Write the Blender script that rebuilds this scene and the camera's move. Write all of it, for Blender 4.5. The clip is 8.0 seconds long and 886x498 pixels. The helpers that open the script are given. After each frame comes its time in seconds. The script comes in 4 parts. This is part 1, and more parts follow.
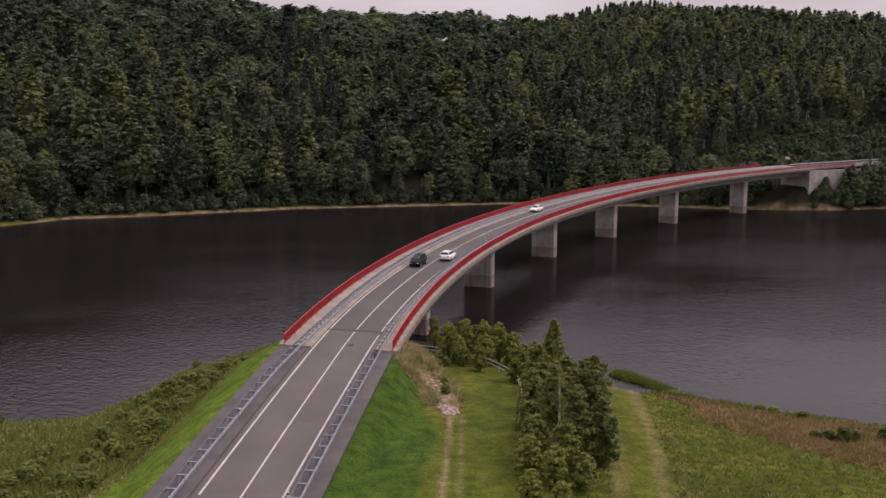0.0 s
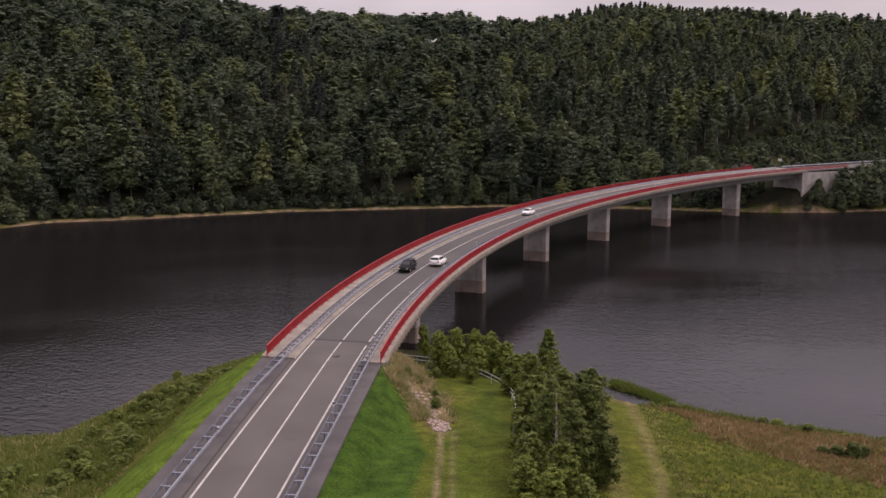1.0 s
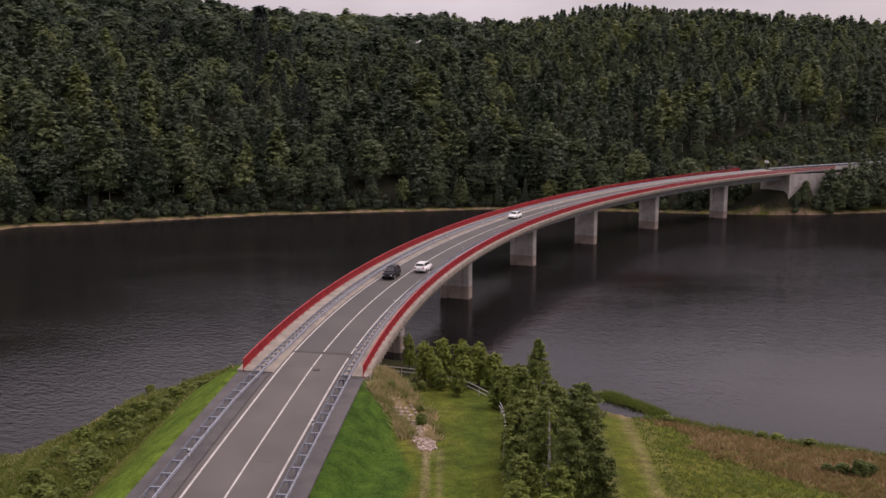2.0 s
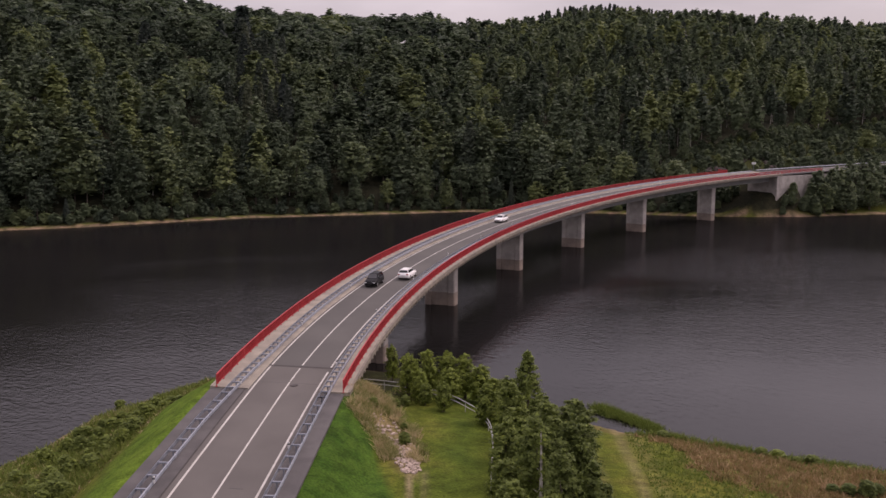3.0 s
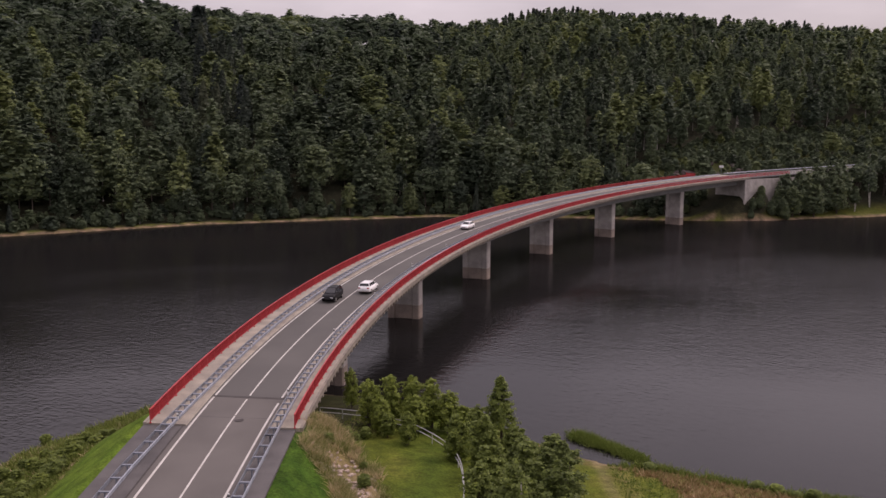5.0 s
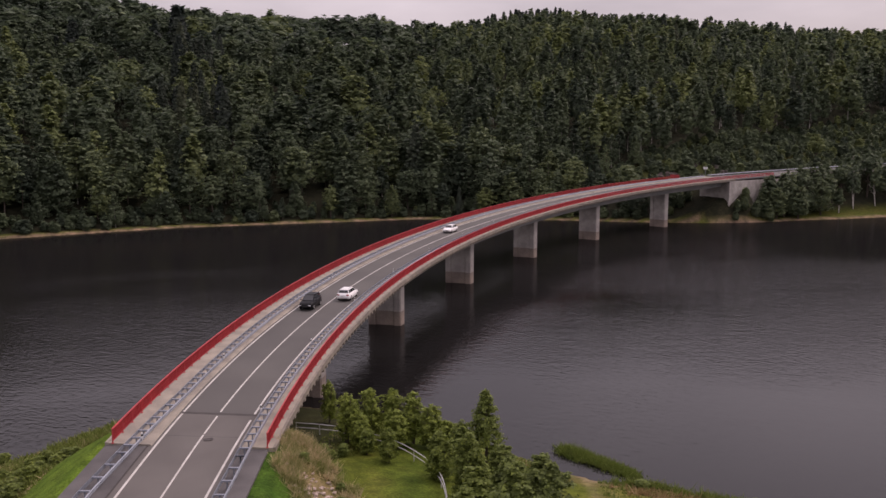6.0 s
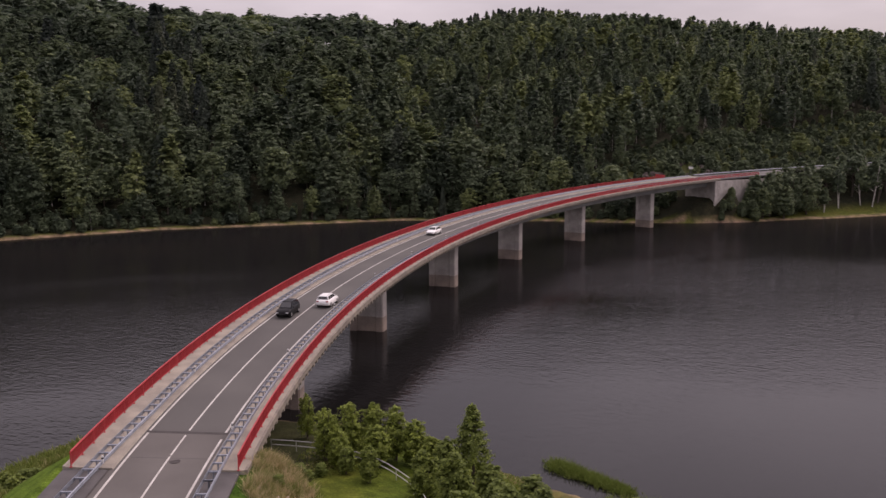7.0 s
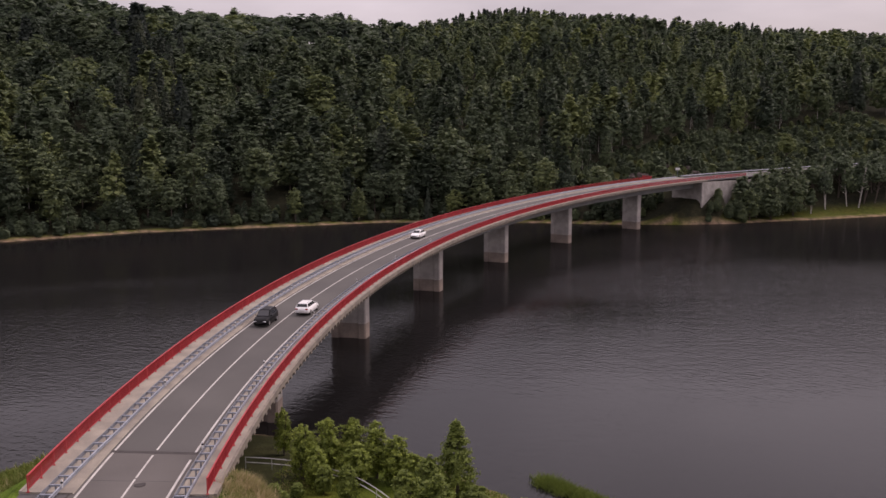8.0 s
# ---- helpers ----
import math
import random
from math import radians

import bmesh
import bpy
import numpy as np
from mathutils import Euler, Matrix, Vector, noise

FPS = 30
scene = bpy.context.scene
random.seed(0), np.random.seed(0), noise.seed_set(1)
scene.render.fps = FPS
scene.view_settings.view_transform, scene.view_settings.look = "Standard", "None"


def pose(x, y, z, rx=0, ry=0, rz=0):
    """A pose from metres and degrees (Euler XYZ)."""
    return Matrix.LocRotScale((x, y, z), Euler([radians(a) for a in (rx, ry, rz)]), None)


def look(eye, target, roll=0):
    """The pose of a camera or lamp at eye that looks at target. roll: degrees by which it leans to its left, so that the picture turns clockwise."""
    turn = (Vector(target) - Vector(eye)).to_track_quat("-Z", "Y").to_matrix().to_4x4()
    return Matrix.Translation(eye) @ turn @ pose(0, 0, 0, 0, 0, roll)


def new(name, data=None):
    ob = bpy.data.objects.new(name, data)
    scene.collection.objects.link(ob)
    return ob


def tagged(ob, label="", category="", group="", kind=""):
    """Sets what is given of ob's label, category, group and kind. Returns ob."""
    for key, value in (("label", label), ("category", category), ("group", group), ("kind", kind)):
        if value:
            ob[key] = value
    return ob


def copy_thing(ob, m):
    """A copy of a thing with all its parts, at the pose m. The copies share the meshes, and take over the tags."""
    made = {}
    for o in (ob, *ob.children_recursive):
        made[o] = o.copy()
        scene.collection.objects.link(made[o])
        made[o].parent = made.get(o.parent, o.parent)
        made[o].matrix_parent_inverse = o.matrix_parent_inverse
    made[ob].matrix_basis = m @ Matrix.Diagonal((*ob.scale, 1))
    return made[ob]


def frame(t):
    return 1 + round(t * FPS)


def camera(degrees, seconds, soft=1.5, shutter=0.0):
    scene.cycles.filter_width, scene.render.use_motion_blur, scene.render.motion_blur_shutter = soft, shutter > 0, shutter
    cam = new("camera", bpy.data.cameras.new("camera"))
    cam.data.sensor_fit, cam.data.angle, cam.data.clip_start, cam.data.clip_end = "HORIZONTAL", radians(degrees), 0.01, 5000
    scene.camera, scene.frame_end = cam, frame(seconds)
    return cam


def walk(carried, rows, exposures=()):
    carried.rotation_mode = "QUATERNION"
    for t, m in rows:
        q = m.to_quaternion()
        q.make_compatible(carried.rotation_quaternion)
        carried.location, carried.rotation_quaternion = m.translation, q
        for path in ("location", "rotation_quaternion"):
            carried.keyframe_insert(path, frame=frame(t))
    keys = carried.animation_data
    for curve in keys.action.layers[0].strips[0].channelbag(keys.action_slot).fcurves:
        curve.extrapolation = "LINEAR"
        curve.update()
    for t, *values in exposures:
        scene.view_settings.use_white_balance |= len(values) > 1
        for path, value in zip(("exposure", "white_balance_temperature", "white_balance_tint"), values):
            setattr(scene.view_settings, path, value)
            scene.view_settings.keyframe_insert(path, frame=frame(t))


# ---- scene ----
cam = camera(54.5, 8.0)
PATH = [
    (0, (1.288, -4.808, 31.027), (1.312, -2.83, 30.734), -0.1),
    (0.5, (1.249, -2.807, 30.98), (1.282, -0.829, 30.689), -0.1),
    (1, (1.348, -0.891, 30.974), (1.395, 1.088, 30.685), -0.1),
    (1.5, (1.348, 1.126, 30.975), (1.413, 3.105, 30.688), -0.1),
    (3, (1.698, 7.458, 31.112), (1.814, 9.434, 30.829), -0.1),
    (3.5, (1.82, 9.573, 31.103), (1.956, 11.549, 30.822), -0.1),
    (4, (1.937, 11.76, 31.103), (2.094, 13.734, 30.824), -0.1),
    (4.5, (2.068, 13.958, 31.061), (2.247, 15.93, 30.783), -0.1),
    (6, (2.769, 19.841, 30.97), (3.008, 21.807, 30.697), -0.1),
    (6.5, (3.005, 22.073, 30.91), (3.265, 24.037, 30.636), -0.1),
    (7, (3.319, 24.122, 30.878), (3.596, 26.084, 30.605), -0.2),
    (7.5, (3.705, 25.988, 30.887), (3.998, 27.947, 30.615), -0.1),
    (8, (4.11, 27.5, 31.007), (4.419, 29.457, 30.735), -0.2),
]
walk(cam, [(t, look(eye, target, roll)) for t, eye, target, roll in PATH], [(0.0, 0.1, 6950, 30), (8.0, 0.1, 6950, 30)])

# ---- world, sun, exposure ----
SUN_AZ, SUN_EL = radians(72), radians(48)
world = bpy.data.worlds.new("overcast_sky")
scene.world = world
world.use_nodes = True
wn = world.node_tree.nodes
wn.clear()
w_sky = wn.new("ShaderNodeTexSky")
w_sky.sky_type, w_sky.sun_disc = "NISHITA", False
w_sky.sun_elevation, w_sky.sun_rotation = SUN_EL, SUN_AZ
w_sky.air_density, w_sky.dust_density, w_sky.ozone_density = 1.0, 3.0, 1.0
w_co = wn.new("ShaderNodeTexCoord")
w_map = wn.new("ShaderNodeMapping")
w_map.inputs["Scale"].default_value = (1.0, 1.0, 3.2)
w_noise = wn.new("ShaderNodeTexNoise")
w_noise.inputs["Scale"].default_value = 3.0
w_noise.inputs["Detail"].default_value = 5.0
w_ramp = wn.new("ShaderNodeValToRGB")
w_ramp.color_ramp.elements[0].position, w_ramp.color_ramp.elements[0].color = 0.35, (6.0, 5.85, 6.0, 1)
w_ramp.color_ramp.elements[1].position, w_ramp.color_ramp.elements[1].color = 0.7, (9.4, 9.2, 9.35, 1)
w_mix = wn.new("ShaderNodeMix")
w_mix.data_type = "RGBA"
w_mix.inputs["Factor"].default_value = 0.7
w_bg = wn.new("ShaderNodeBackground")
w_bg.inputs["Strength"].default_value = 0.064
w_out = wn.new("ShaderNodeOutputWorld")
wl = world.node_tree.links
wl.new(w_co.outputs["Generated"], w_map.inputs["Vector"])
wl.new(w_map.outputs["Vector"], w_noise.inputs["Vector"])
wl.new(w_noise.outputs["Fac"], w_ramp.inputs["Fac"])
wl.new(w_sky.outputs["Color"], w_mix.inputs["A"])
wl.new(w_ramp.outputs["Color"], w_mix.inputs["B"])
# an overcast sky is about three times as bright overhead as at the horizon
w_sep = wn.new("ShaderNodeSeparateXYZ")
w_el = wn.new("ShaderNodeMapRange")
w_el.inputs["From Min"].default_value, w_el.inputs["From Max"].default_value = 0.0, 1.0
w_el.inputs["To Min"].default_value, w_el.inputs["To Max"].default_value = 1.0, 3.4
w_law = wn.new("ShaderNodeMix")
w_law.data_type, w_law.blend_type = "RGBA", "MULTIPLY"
w_law.inputs["Factor"].default_value = 1.0
wl.new(w_co.outputs["Generated"], w_sep.inputs["Vector"])
wl.new(w_sep.outputs["Z"], w_el.inputs["Value"])
wl.new(w_mix.outputs["Result"], w_law.inputs["A"])
wl.new(w_el.outputs["Result"], w_law.inputs["B"])
wl.new(w_law.outputs["Result"], w_bg.inputs["Color"])
wl.new(w_bg.outputs["Background"], w_out.inputs["Surface"])
sun = new("sun", bpy.data.lights.new("sun", "SUN"))
sun.data.energy, sun.data.angle, sun.data.color = 1.25, radians(35), (1.0, 0.96, 0.9)
sun.matrix_world = look((0, 0, 60), (-60 * math.sin(SUN_AZ), -60 * math.cos(SUN_AZ), 60 - 60 * math.tan(SUN_EL)))
sun.location = (0, -40, 120)


# ---- materials ----
def material(name, base, rough=0.7, metal=0.0, second=None, scale=4.0, fine=40.0, bump=0.0, island=0.0, spec=0.4, third=None, coat=0.0):
    """A surface with stains at one scale and grain at another, and relief."""
    m = bpy.data.materials.new(name)
    m.use_nodes = True
    n, l = m.node_tree.nodes, m.node_tree.links
    b = n["Principled BSDF"]
    b.inputs["Roughness"].default_value, b.inputs["Metallic"].default_value = rough, metal
    b.inputs["Specular IOR Level"].default_value = spec
    b.inputs["Coat Weight"].default_value = coat
    co = n.new("ShaderNodeTexCoord")
    big = n.new("ShaderNodeTexNoise")
    big.inputs["Scale"].default_value, big.inputs["Detail"].default_value = scale, 4.0
    small = n.new("ShaderNodeTexNoise")
    small.inputs["Scale"].default_value, small.inputs["Detail"].default_value = fine, 3.0
    l.new(co.outputs["Object"], big.inputs["Vector"])
    l.new(co.outputs["Object"], small.inputs["Vector"])
    second = second or tuple(c * 0.7 for c in base)
    ramp = n.new("ShaderNodeValToRGB")
    e = ramp.color_ramp.elements
    e[0].position, e[0].color, e[1].position, e[1].color = 0.35, (*second, 1), 0.65, (*base, 1)
    if third:
        x = e.new(0.5)
        x.color = (*third, 1)
    l.new(big.outputs["Fac"], ramp.inputs["Fac"])
    mul = n.new("ShaderNodeMix")
    mul.data_type, mul.blend_type = "RGBA", "MULTIPLY"
    mul.inputs["Factor"].default_value = 1.0
    grain = n.new("ShaderNodeMapRange")
    grain.inputs["To Min"].default_value, grain.inputs["To Max"].default_value = 0.72, 1.28
    l.new(small.outputs["Fac"], grain.inputs["Value"])
    l.new(ramp.outputs["Color"], mul.inputs["A"])
    l.new(grain.outputs["Result"], mul.inputs["B"])
    out = mul.outputs["Result"]
    if island:
        geo = n.new("ShaderNodeNewGeometry")
        rng = n.new("ShaderNodeMapRange")
        rng.inputs["To Min"].default_value, rng.inputs["To Max"].default_value = 1 - island, 1 + island
        l.new(geo.outputs["Random Per Island"], rng.inputs["Value"])
        mul2 = n.new("ShaderNodeMix")
        mul2.data_type, mul2.blend_type = "RGBA", "MULTIPLY"
        mul2.inputs["Factor"].default_value = 1.0
        l.new(out, mul2.inputs["A"])
        l.new(rng.outputs["Result"], mul2.inputs["B"])
        out = mul2.outputs["Result"]
    l.new(out, b.inputs["Base Color"])
    if bump:
        bm_ = n.new("ShaderNodeBump")
        bm_.inputs["Strength"].default_value, bm_.inputs["Distance"].default_value = min(1, bump * 10), bump
        l.new(small.outputs["Fac"], bm_.inputs["Height"])
        l.new(bm_.outputs["Normal"], b.inputs["Normal"])
    return m


def foliage(name, dark, light, accent, rough=0.65, blades=False):
    """Leaves: the mesh's own tint says which tree is lighter; each leaf differs a little."""
    m = bpy.data.materials.new(name)
    m.use_nodes = True
    n, l = m.node_tree.nodes, m.node_tree.links
    b = n["Principled BSDF"]
    b.inputs["Roughness"].default_value, b.inputs["Specular IOR Level"].default_value = rough, 0.25
    at = n.new("ShaderNodeAttribute")
    at.attribute_name = "tint"
    ramp = n.new("ShaderNodeValToRGB")
    e = ramp.color_ramp.elements
    e[0].position, e[0].color, e[1].position, e[1].color = 0.0, (*dark, 1), 1.0, (*accent, 1)
    e.new(0.62).color = (*light, 1)
    geo = n.new("ShaderNodeNewGeometry")
    rng = n.new("ShaderNodeMapRange")
    rng.inputs["To Min"].default_value, rng.inputs["To Max"].default_value = 0.88, 1.12
    l.new(geo.outputs["Random Per Island"], rng.inputs["Value"])
    mul = n.new("ShaderNodeMix")
    mul.data_type, mul.blend_type = "RGBA", "MULTIPLY"
    mul.inputs["Factor"].default_value = 1.0
    l.new(at.outputs["Fac"], ramp.inputs["Fac"])
    l.new(ramp.outputs["Color"], mul.inputs["A"])
    l.new(rng.outputs["Result"], mul.inputs["B"])
    l.new(mul.outputs["Result"], b.inputs["Base Color"])
    thin = n.new("ShaderNodeBsdfTranslucent")
    l.new(mul.outputs["Result"], thin.inputs["Color"])
    both = n.new("ShaderNodeMixShader")
    both.inputs["Fac"].default_value = 0.45 if blades else 0.4
    l.new(b.outputs["BSDF"], both.inputs[1])
    l.new(thin.outputs["BSDF"], both.inputs[2])
    l.new(both.outputs["Shader"], n["Material Output"].inputs["Surface"])
    return m


M_ASPHALT = material("asphalt", (0.088, 0.083, 0.077), 0.88, second=(0.07, 0.066, 0.062), scale=0.12, fine=25, bump=0.004)
M_APPROACH = material("worn_approach_asphalt", (0.112, 0.102, 0.094), 0.9, second=(0.088, 0.08, 0.074), scale=0.16, fine=25, bump=0.004)
M_PATCH = material("asphalt_patch", (0.085, 0.08, 0.078), 0.85, scale=0.3, fine=25)
M_VERGE = material("weathered_asphalt_verge", (0.1, 0.093, 0.092), 0.9, second=(0.072, 0.067, 0.067), scale=0.5, fine=20)
M_LINE = material("road_paint", (0.5, 0.48, 0.45), 0.6, second=(0.38, 0.36, 0.33), scale=1.0, fine=30)
M_CAP = material("pale_concrete", (0.31, 0.275, 0.225), 0.88, second=(0.22, 0.195, 0.165), scale=0.6, fine=12, bump=0.004)
M_CONC = material("grey_concrete", (0.4, 0.37, 0.34), 0.85, second=(0.26, 0.24, 0.225), scale=0.45, fine=6, bump=0.006)
M_CONC_WET = material("water_stained_concrete", (0.25, 0.2, 0.165), 0.8, second=(0.17, 0.135, 0.115), scale=0.6, fine=6, bump=0.006)
# darker than M_CONC: the deck's shade is put into the girder's colour
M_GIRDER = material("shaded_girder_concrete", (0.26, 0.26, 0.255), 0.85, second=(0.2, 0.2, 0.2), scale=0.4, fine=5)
M_RED = material("red_railing_paint", (0.42, 0.04, 0.045), 0.5, second=(0.33, 0.03, 0.035), scale=0.7, fine=9)
M_STEEL = material("galvanised_steel", (0.29, 0.31, 0.355), 0.45, metal=0.5, second=(0.21, 0.23, 0.265), scale=1.5, fine=14)
M_PALE_STEEL = material("pale_railing_steel", (0.5, 0.5, 0.5), 0.5, metal=0.3, scale=2, fine=14)
M_RUBBER = material("joint_rubber", (0.05, 0.042, 0.04), 0.8, scale=2, fine=20)
M_ROCK = material("broken_stone", (0.34, 0.27, 0.225), 0.9, second=(0.2, 0.155, 0.13), scale=0.9, fine=6, island=0.35, bump=0.02)
M_WHITE = material("white_plastic", (0.75, 0.75, 0.74), 0.5, scale=2, fine=20)
M_BLACK = material("black_plastic", (0.02, 0.02, 0.02), 0.5, scale=2, fine=20)
M_BARK = material("dark_bark", (0.1, 0.08, 0.065), 0.9, scale=1.5, fine=8)
M_BIRCH = material("birch_bark", (0.5, 0.48, 0.44), 0.8, second=(0.22, 0.2, 0.18), scale=1.6, fine=8)
M_LEAF = foliage("deciduous_leaves", (0.052, 0.074, 0.05), (0.108, 0.142, 0.078), (0.18, 0.215, 0.08))
M_NEEDLE = foliage("conifer_needles", (0.026, 0.038, 0.032), (0.05, 0.066, 0.046), (0.08, 0.095, 0.055))
M_BUSH = foliage("shrub_leaves", (0.075, 0.1, 0.03), (0.165, 0.21, 0.048), (0.28, 0.335, 0.055))
M_RIPE = foliage("ripe_grass", (0.11, 0.1, 0.03), (0.26, 0.175, 0.085), (0.44, 0.32, 0.19), 0.8, True)
M_GRASS = foliage("grass_blades", (0.085, 0.13, 0.02), (0.16, 0.19, 0.045), (0.55, 0.43, 0.26), 0.7, True)


def ground_material():
    """Grass, mown bank, dry meadow, bare tracks, forest floor and deck shade painted on soil, told apart by the mesh's
    attributes.
    """
    m = bpy.data.materials.new("bank_ground")
    m.use_nodes = True
    n, l = m.node_tree.nodes, m.node_tree.links
    b = n["Principled BSDF"]
    b.inputs["Roughness"].default_value, b.inputs["Specular IOR Level"].default_value = 0.95, 0.1
    co = n.new("ShaderNodeTexCoord")

    def tex(scale, detail=5.0):
        t = n.new("ShaderNodeTexNoise")
        t.inputs["Scale"].default_value, t.inputs["Detail"].default_value = scale, detail
        l.new(co.outputs["Object"], t.inputs["Vector"])
        return t.outputs["Fac"]

    def ramp(fac, stops):
        r = n.new("ShaderNodeValToRGB")
        e = r.color_ramp.elements
        e[0].position, e[0].color, e[1].position, e[1].color = stops[0][0], (*stops[0][1], 1), stops[-1][0], (*stops[-1][1], 1)
        for p, c in stops[1:-1]:
            e.new(p).color = (*c, 1)
        l.new(fac, r.inputs["Fac"])
        return r.outputs["Color"]

    def mix(fac, a, c, kind="MIX"):
        x = n.new("ShaderNodeMix")
        x.data_type, x.blend_type = "RGBA", kind
        if isinstance(fac, float):
            x.inputs["Factor"].default_value = fac
        else:
            l.new(fac, x.inputs["Factor"])
        l.new(a, x.inputs["A"])
        l.new(c, x.inputs["B"])
        return x.outputs["Result"]

    def attr(name):
        a = n.new("ShaderNodeAttribute")
        a.attribute_name = name
        return a.outputs["Fac"]

    meadow = ramp(tex(0.22), [(0.3, (0.05, 0.066, 0.009)), (0.5, (0.08, 0.097, 0.012)), (0.7, (0.105, 0.105, 0.019))])
    dry = ramp(tex(0.5), [(0.3, (0.12, 0.08, 0.04)), (0.7, (0.21, 0.14, 0.07))])
    lush = ramp(tex(0.6), [(0.3, (0.026, 0.062, 0.007)), (0.7, (0.046, 0.09, 0.011))])
    bare = ramp(tex(1.2), [(0.3, (0.16, 0.125, 0.07)), (0.7, (0.26, 0.205, 0.12))])
    wood_and_shade = ramp(tex(0.3), [(0.3, (0.012, 0.014, 0.008)), (0.7, (0.028, 0.027, 0.015))])
    shore = ramp(tex(0.35), [(0.35, (0.09, 0.07, 0.05)), (0.6, (0.27, 0.18, 0.125))])
    c = mix(attr("dry"), meadow, dry)
    c = mix(attr("lush"), c, lush)
    c = mix(attr("fresh"), c, ramp(tex(0.5), [(0.3, (0.062, 0.11, 0.011)), (0.7, (0.1, 0.155, 0.018))]))
    c = mix(attr("bare"), c, bare)
    c = mix(attr("wood_and_shade"), c, wood_and_shade)
    c = mix(attr("shore"), c, shore)
    g = n.new("ShaderNodeMapRange")
    g.inputs["From Min"].default_value, g.inputs["From Max"].default_value = 0.25, 0.75
    g.inputs["To Min"].default_value, g.inputs["To Max"].default_value = 0.6, 1.4
    clump = n.new("ShaderNodeMapRange")
    clump.inputs["From Min"].default_value, clump.inputs["From Max"].default_value = 0.3, 0.7
    clump.inputs["To Min"].default_value, clump.inputs["To Max"].default_value = 0.7, 1.25
    l.new(tex(0.9, 3.0), clump.inputs["Value"])
    c = mix(1.0, c, clump.outputs["Result"], "MULTIPLY")
    fine = tex(5.0, 4.0)
    l.new(fine, g.inputs["Value"])
    c = mix(1.0, c, g.outputs["Result"], "MULTIPLY")
    l.new(c, b.inputs["Base Color"])
    bump = n.new("ShaderNodeBump")
    bump.inputs["Strength"].default_value, bump.inputs["Distance"].default_value = 0.8, 0.15
    l.new(fine, bump.inputs["Height"])
    l.new(bump.outputs["Normal"], b.inputs["Normal"])
    return m


def water_material():
    """Dark peaty lake water with short wind ripples, calmer in broad patches."""
    m = bpy.data.materials.new("lake_water")
    m.use_nodes = True
    n, l = m.node_tree.nodes, m.node_tree.links
    n.remove(n["Principled BSDF"])
    deep = n.new("ShaderNodeBsdfDiffuse")
    deep.inputs["Color"].default_value = (0.009, 0.0085, 0.0085, 1)
    gloss = n.new("ShaderNodeBsdfGlossy")
    gloss.inputs["Roughness"].default_value = 0.035
    fres = n.new("ShaderNodeFresnel")
    fres.inputs["IOR"].default_value = 1.33
    most = n.new("ShaderNodeMath")
    most.operation = "MINIMUM"
    most.inputs[1].default_value = GLOSS
    both = n.new("ShaderNodeMixShader")
    l.new(fres.outputs["Fac"], most.inputs[0])
    l.new(most.outputs["Value"], both.inputs["Fac"])
    l.new(deep.outputs["BSDF"], both.inputs[1])
    l.new(gloss.outputs["BSDF"], both.inputs[2])
    l.new(both.outputs["Shader"], n["Material Output"].inputs["Surface"])
    co = n.new("ShaderNodeTexCoord")

    def waves(turn, sx, sy, scale, detail=3.0):
        mp = n.new("ShaderNodeMapping")
        mp.vector_type = "TEXTURE"
        mp.inputs["Rotation"].default_value = (0, 0, radians(turn))
        mp.inputs["Scale"].default_value = (sx, sy, 1)
        t = n.new("ShaderNodeTexNoise")
        t.inputs["Scale"].default_value, t.inputs["Detail"].default_value, t.inputs["Distortion"].default_value = scale, detail, 0.4
        l.new(co.outputs["Object"], mp.inputs["Vector"])
        l.new(mp.outputs["Vector"], t.inputs["Vector"])
        return t.outputs["Fac"]

    ripple = waves(-42, 2.0, 1.0, 1.5, 2.0)
    chop = waves(5, 1.5, 1.0, 3.4, 2.0)
    calm = waves(10, 1.6, 1.0, 0.018, 3.0)
    rng = n.new("ShaderNodeMapRange")
    rng.inputs["From Min"].default_value, rng.inputs["From Max"].default_value = 0.38, 0.62
    rng.inputs["To Min"].default_value, rng.inputs["To Max"].default_value = 0.25, 1.0
    l.new(calm, rng.inputs["Value"])
    add = n.new("ShaderNodeMath")
    add.operation = "MULTIPLY_ADD"
    add.inputs[1].default_value = 0.35
    l.new(chop, add.inputs[0])
    l.new(ripple, add.inputs[2])
    swell = waves(-24, 2.4, 1.0, 0.38, 2.0)
    more = n.new("ShaderNodeMath")
    more.operation = "MULTIPLY_ADD"
    more.inputs[1].default_value = 0.5
    l.new(swell, more.inputs[0])
    l.new(add.outputs["Value"], more.inputs[2])
    bump = n.new("ShaderNodeBump")
    bump.inputs["Distance"].default_value = WAVE
    l.new(rng.outputs["Result"], bump.inputs["Strength"])
    l.new(more.outputs["Value"], bump.inputs["Height"])
    l.new(bump.outputs["Normal"], gloss.inputs["Normal"])
    return m


WAVE, GLOSS = 0.085, 0.187
M_GROUND = ground_material()
M_WATER = water_material()


# ---- mesh helpers ----
def mesh_object(name, verts, faces, mat, parent=None, smooth=False, label="", tint=None, mats=None):
    me = bpy.data.meshes.new(name)
    me.from_pydata([tuple(v) for v in verts], [], faces)
    me.materials.append(mat)
    if smooth:
        me.polygons.foreach_set("use_smooth", [True] * len(me.polygons))
    me.update()
    ob = new(name, me)
    if parent is not None:
        ob.parent = parent
    if label:
        ob["label"] = label
    return ob


